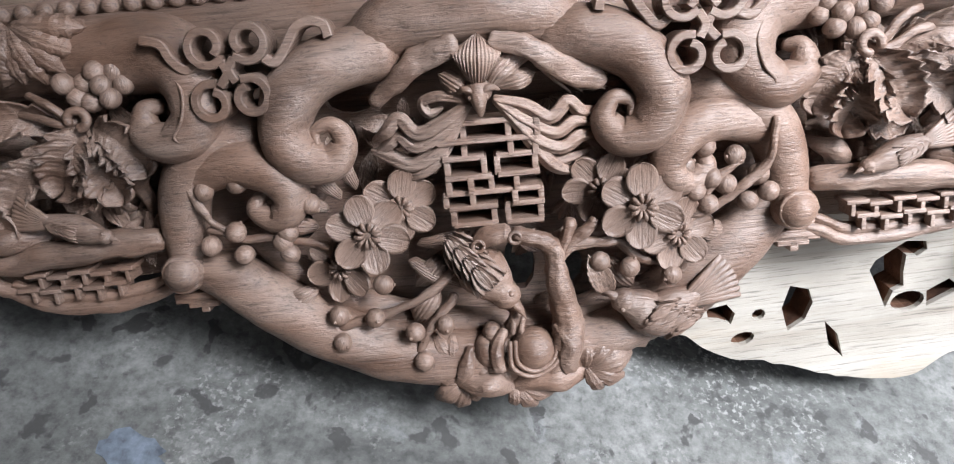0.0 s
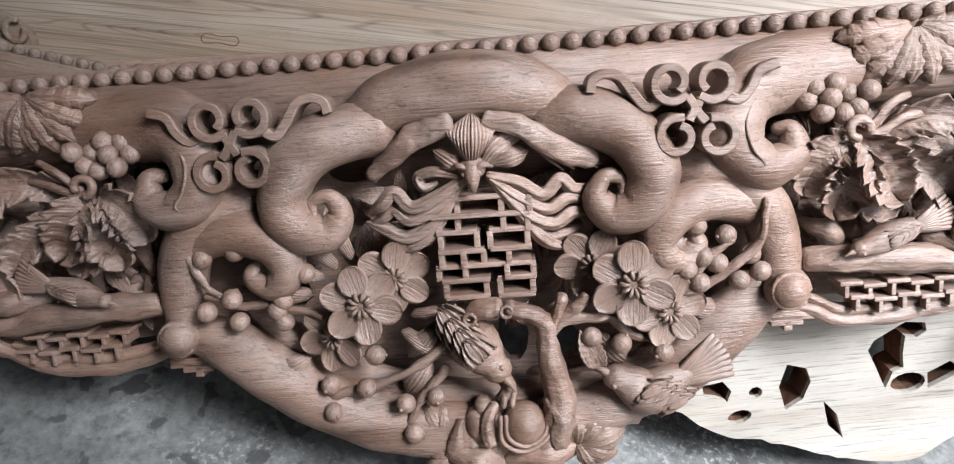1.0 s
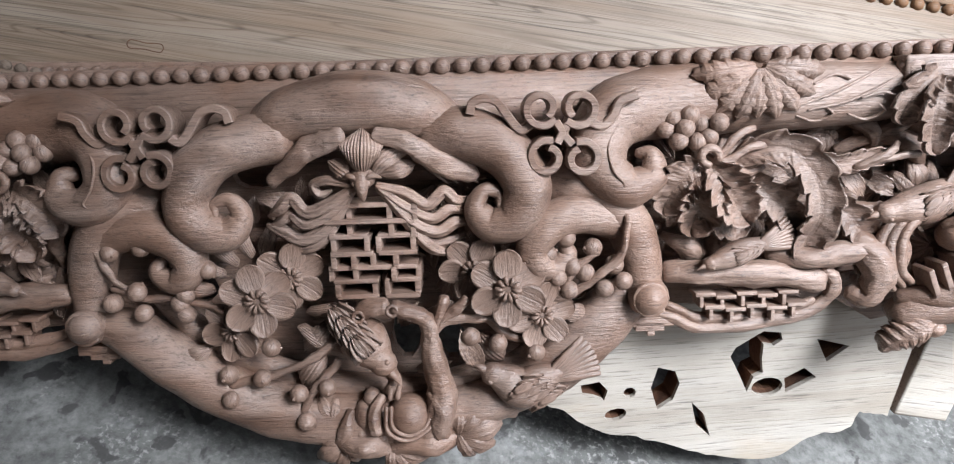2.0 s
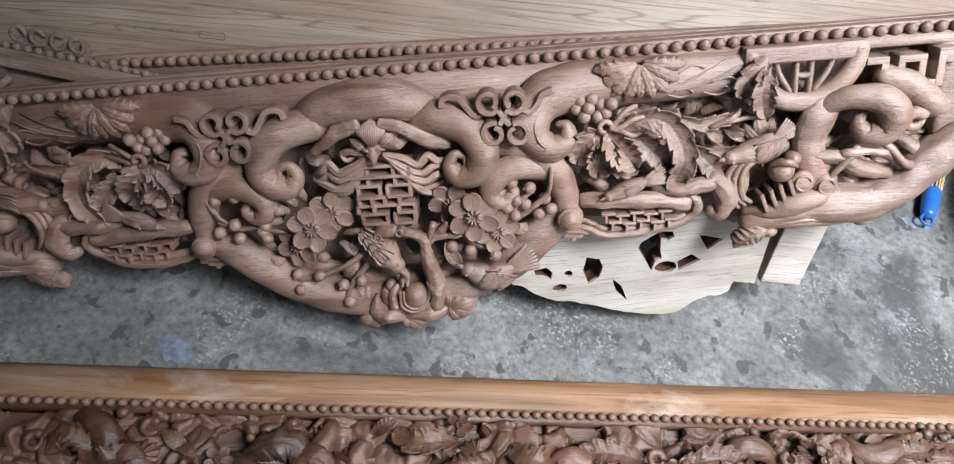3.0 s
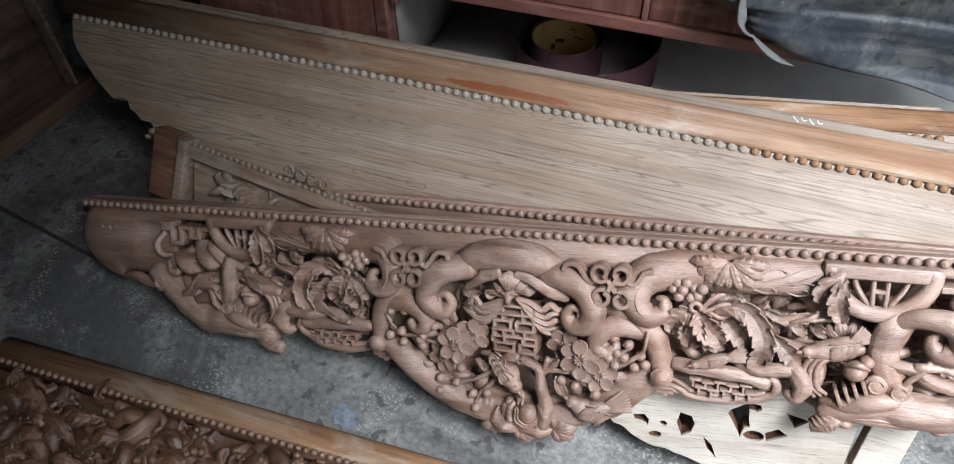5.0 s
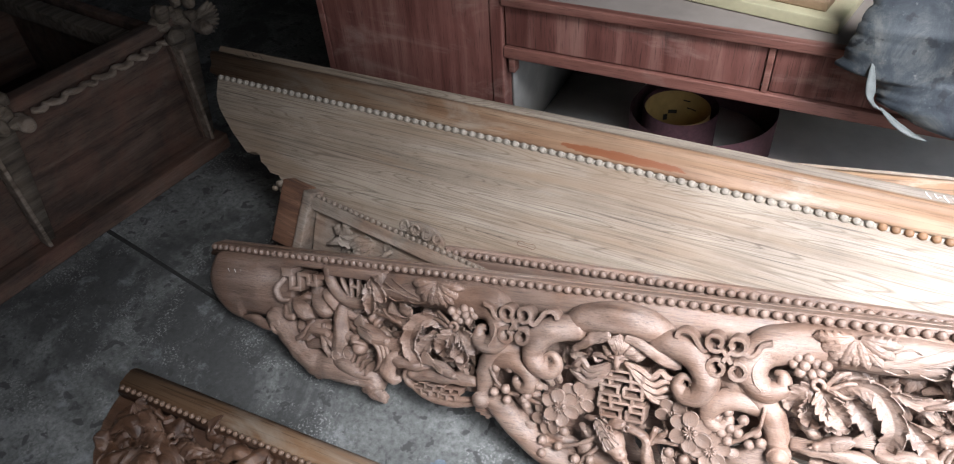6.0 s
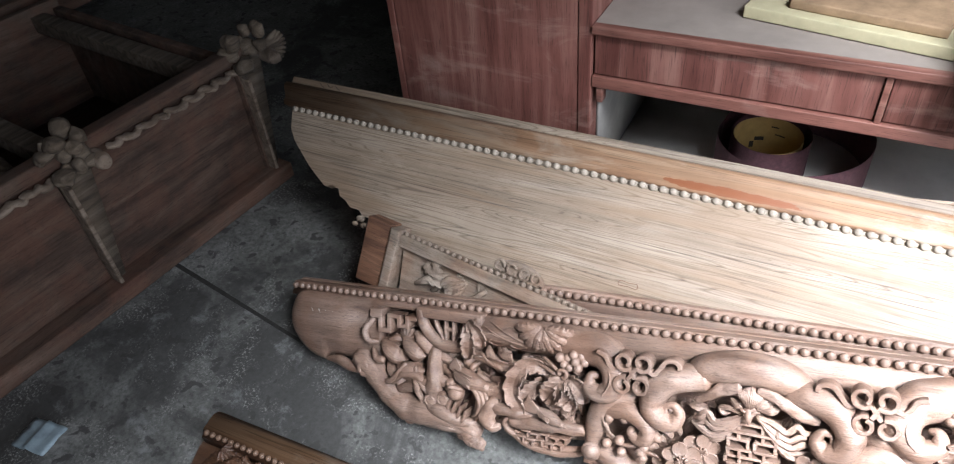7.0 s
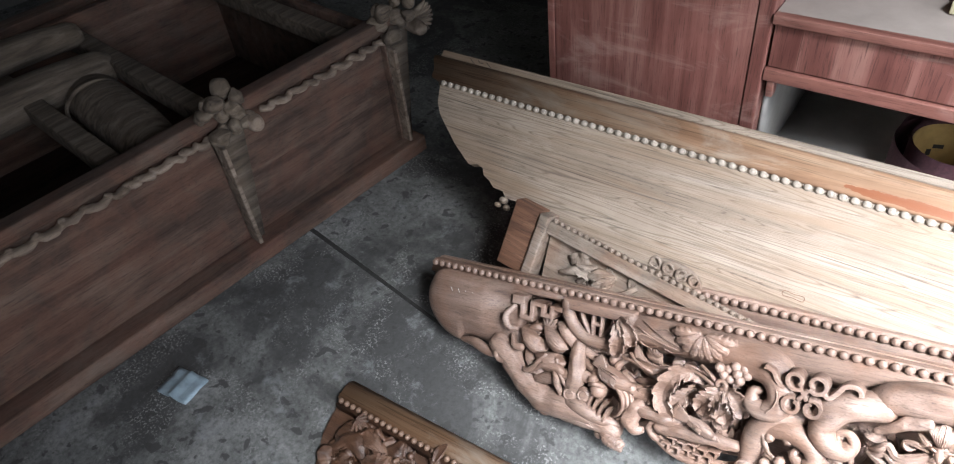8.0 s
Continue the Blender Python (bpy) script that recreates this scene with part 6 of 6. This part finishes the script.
part("bolster_ring", tube(bmesh.new(), [(-0.39 + 0.088 * math.cos(a), 0.52, 0.383 + 0.067 * math.sin(a)) for a in (2 * math.pi * k / 16 for k in range(17))], [0.006] * 17, 8, 60), dust_wood, bed)
part("floor_board", box(bmesh.new(), -1.6, 0.3, 0.05, 0.97, 0.05, 0.08), dark_wood, bed)
part("rear_beam", box(bmesh.new(), -1.6, 0.7, 1.1, 1.18, 0.36, 0.47, 0.006), dark_wood, bed)

# ---- floor details ----
tagged(part("floor_joint", slab(bmesh.new(), [(-1.62, 0.274), (-1.3, 0.315), (-0.92, 0.362), (-0.92, 0.37), (-1.3, 0.327), (-1.62, 0.288)], 0.0, 0.0025), joint_dark, smooth=False), "dirt-filled joint in the concrete floor", "joint", kind="structure")
rnd = random.Random(2)


def stain(cx, cy, r, mat, label):
    ring = [(cx + r * (1 + rnd.uniform(-0.2, 0.15)) * math.cos(a), cy + 0.6 * r * (1 + rnd.uniform(-0.2, 0.2)) * math.sin(a)) for a in (2 * math.pi * k / 22 for k in range(22))]
    tagged(part("paint_stain", slab(bmesh.new(), ring, 0.0, 0.0012), mat, smooth=False), label, "stain", kind="structure")


stain(-0.15, 0.4, 0.036, blue_paint, "dried pale blue paint stain on concrete")
stain(-0.08, 0.6, 0.03, blue_paint, "dried pale blue paint stain on concrete")
stain(1.1, 1.2, 0.03, blue_paint, "dried pale blue paint stain on concrete")
bm = bmesh.new()
rows = [[bm.verts.new((-0.05 + 0.1 * i / 8, -0.04 + 0.08 * j / 8, 0.006 + 0.006 * noise.noise((i * 0.7, j * 0.7, 3.0)) + 0.01 * (abs(i - 4) < 1))) for j in range(9)] for i in range(9)]
wrapper = tagged(part("wrapper", skirted(bm, rows, 0.006, 1.0), silver_wrap), "crumpled blue-grey wrapper lying on the concrete floor", "litter")
wrapper.matrix_world = pose(-1.205, -0.235, 0.003, 0, 0, 24)

# ---- under and on the desk ----
belt = thing("sanding_belt_roll", pose(-0.29, 1.5, 0.1805), "maroon sanding belt coiled loosely with ochre backing", "sanding belt")


def coil(r0, r1, cx, cy, turns, h, start):
    bm = bmesh.new()
    n = int(40 * turns)
    rows = []
    for k in range(n + 1):
        f = k / n
        a, r = start + 2 * math.pi * turns * f, r0 + (r1 - r0) * f
        rows.append([(r, a, cx * f, cy * f)])
    for inner in (0, 1):
        line = [[bm.verts.new(((r - 0.0016 * inner) * math.cos(a) + ox, (r - 0.0016 * inner) * math.sin(a) + oy, z)) for z in (0.0, h)] for ((r, a, ox, oy),) in rows]
        for p, q in zip(line, line[1:]):
            bm.faces.new((p[0], q[0], q[1], p[1]) if not inner else (p[1], q[1], q[0], p[0]))
    return bm


part("backing_core", coil(0.0885, 0.0895, 0, 0, 1.02, 0.125, 0.0), belt_back, belt, "ochre printed backing")
part("coil", coil(0.0915, 0.108, 0.01, 0.01, 1.6, 0.13, 1.0), belt_red, belt)
part("outer_loop", coil(0.13, 0.24, 0.1, 0.07, 1.15, 0.12, 2.6), belt_red, belt)
for k, (a, ln, h) in enumerate(((1.9, 0.1, 0.004), (1.75, 0.14, 0.004), (2.35, 0.12, 0.012), (2.5, 0.06, 0.02))):
    bm = bmesh.new()
    rows = [[bm.verts.new((0.0865 * math.cos(a - ln * i * 2.4 / 6), 0.0865 * math.sin(a - ln * i * 2.4 / 6), 0.095 - 0.022 * k + h * j)) for j in (0, 1)] for i in range(7)]
    for p, q in zip(rows, rows[1:]):
        bm.faces.new((p[0], p[1], q[1], q[0]))
    part("print_bar", bm, ink, belt)
box_pose = pose(-0.13, 1.535, 0.6605, 0, 0, 6)
carton = thing("flat_carton", box_pose, "pale yellow flat carton on the dusty desktop", "carton")
part("tray", box(bmesh.new(), -0.25, 0.2, -0.12, 0.16, 0.0, 0.028, 0.003), card, carton)
part("cover", box(bmesh.new(), -0.16, 0.16, -0.09, 0.14, 0.0285, 0.05, 0.004), brown_card, carton)

# rubber sheet hung over the desk's far end
EDGE_Z = (-0.86, -0.745, -0.69, -0.672, -0.664, -0.64, -0.612, -0.59, -0.57, -0.55, -0.53, -0.51)
EDGE_X = (0.805, 0.79, 0.775, 0.772, 0.835, 0.845, 0.868, 0.92, 0.96, 1.06, 1.25, 1.5)
bm = bmesh.new()
rows = []
for i in range(41):
    f = i / 40
    row = []
    for j in range(81):
        g = j / 80
        z = 0.86 - 0.35 * g
        left = float(np.interp(-z, EDGE_Z, EDGE_X)) + 0.014 * noise.noise((1.3, g * 12.0, 0.0)) + 0.008 * noise.noise((7.3, g * 40.0, 0.0))
        xx = left + (1.62 - left) * f
        yy = -0.1 - 0.05 * math.sin(f * 5 + g * 2) * (1 - 0.5 * g) + 0.045 * noise.noise((xx * 5, z * 5, 2.0)) + 0.28 * max(0.0, 0.28 - g) + 0.03 * math.exp(-f * 14)
        row.append(bm.verts.new((xx, yy, z)))
    rows.append(row)
for a, b in zip(rows, rows[1:]):
    for j in range(80):
        bm.faces.new((a[j], b[j], b[j + 1], a[j + 1]))
geo = bmesh.ops.extrude_face_region(bm, geom=bm.faces[:])["geom"]
for v in geo:
    if isinstance(v, bmesh.types.BMVert):
        v.co.y += 0.005
bmesh.ops.recalc_face_normals(bm, faces=bm.faces[:])
sheet = tagged(part("rubber_sheet", bm, rubber), "worn blue-grey rubber sheet with torn edge over the desk", "rubber sheet")
sheet.matrix_world = turned_up(CAB)
for lip in ([(0.83, -0.13, 0.7), (0.838, -0.15, 0.665), (0.848, -0.155, 0.635), (0.872, -0.14, 0.612)], [(0.868, -0.135, 0.614), (0.9, -0.15, 0.596), (0.93, -0.15, 0.58), (0.962, -0.135, 0.562)]):
    part("curled_lip", tube(bmesh.new(), lip, [0.003, 0.01, 0.011, 0.002], 12, 24, 0.4), rubber_lip, sheet, "pale curled torn lip")

# ---- things on the floor beyond the apron ----
brush = thing("hand_brush", pose(1.115, 1.215, 0.02, 0, 0, 80), "straw hand brush with a blue plastic collar, on the floor", "brush")
part("collar", tube(bmesh.new(), [(0.0, 0, 0), (0.03, 0, 0), (0.07, 0, 0)], [0.015, 0.018, 0.0185], 14, flat=0.9), blue_plastic, brush)
part("loop", tube(bmesh.new(), [(0.0, 0.008, 0), (-0.022, 0.012, 0), (-0.03, 0, 0), (-0.022, -0.012, 0), (0.0, -0.008, 0)], [0.003] * 5, 8, 30), blue_plastic, brush)
rnd = random.Random(6)
bm = bmesh.new()
for k in range(46):
    a, r = rnd.uniform(0, 6.28), 0.0165 * math.sqrt(rnd.random())
    y0, z0 = r * math.cos(a), r * math.sin(a) * 0.9
    tube(bm, [(0.068, y0, z0), (0.14, y0 * 1.15, z0), (0.215 + rnd.uniform(-0.01, 0.01), y0 * 1.35, z0)], [0.0019, 0.0019, 0.0012], 5, 6)
tagged(part("bristles", bm, straw, brush), kind="stuff")
scrap = tagged(part("plastic_scrap", blob(bmesh.new(), (0, 0, 0.02), (0.05, 0.035, 0.02), 0.5, 10, 6), blue_plastic, smooth=False), "crumpled blue plastic scrap on the floor", "litter")
scrap.matrix_world = pose(0.86, 1.44, 0.0)
basin = thing("rubber_basin", pose(1.5, 1.24, 0.0), "round black rubber basin standing on the floor", "basin")
bm = bmesh.new()
prof = [(0.0, 0.004), (0.24, 0.004), (0.27, 0.02), (0.29, 0.16), (0.3, 0.165), (0.3, 0.15), (0.282, 0.012), (0.25, 0.0), (0.0, 0.0)]
rings_b = [[bm.verts.new((r * math.cos(2 * math.pi * k / 36), r * math.sin(2 * math.pi * k / 36), z)) for k in range(36)] for r, z in prof[1:-1]]
for a, b in zip(rings_b, rings_b[1:]):
    for k in range(36):
        bm.faces.new((a[k], a[(k + 1) % 36], b[(k + 1) % 36], b[k]))
bm.faces.new(rings_b[0])
bm.faces.new(rings_b[-1][::-1])
bmesh.ops.recalc_face_normals(bm, faces=bm.faces[:])
part("bowl", bm, black_rubber, basin)

# ---- chalk and marker strokes, not legible ----


def strokes(parent, x, y, z, n, w, h, mat, slant=0.2):
    for k in range(n):
        x0 = x + w * k / n
        part("mark", tube(bmesh.new(), [(x0, y, z), (x0 + w * 0.35 / n, y - h * 0.55, z), (x0 + w * 0.7 / n + slant * 0.004, y - h * (0.35 if k % 2 else 0.95), z)], [0.0008, 0.001, 0.0007], 5, 10), mat, parent)


strokes(apron, -0.985, -0.045, 0.023, 4, 0.085, 0.018, chalk)
strokes(blank, -0.965, 0.08, -0.011, 3, 0.08, 0.012, ink)
strokes(blank, 0.73, 0.079, -0.0115, 4, 0.06, 0.01, chalk)
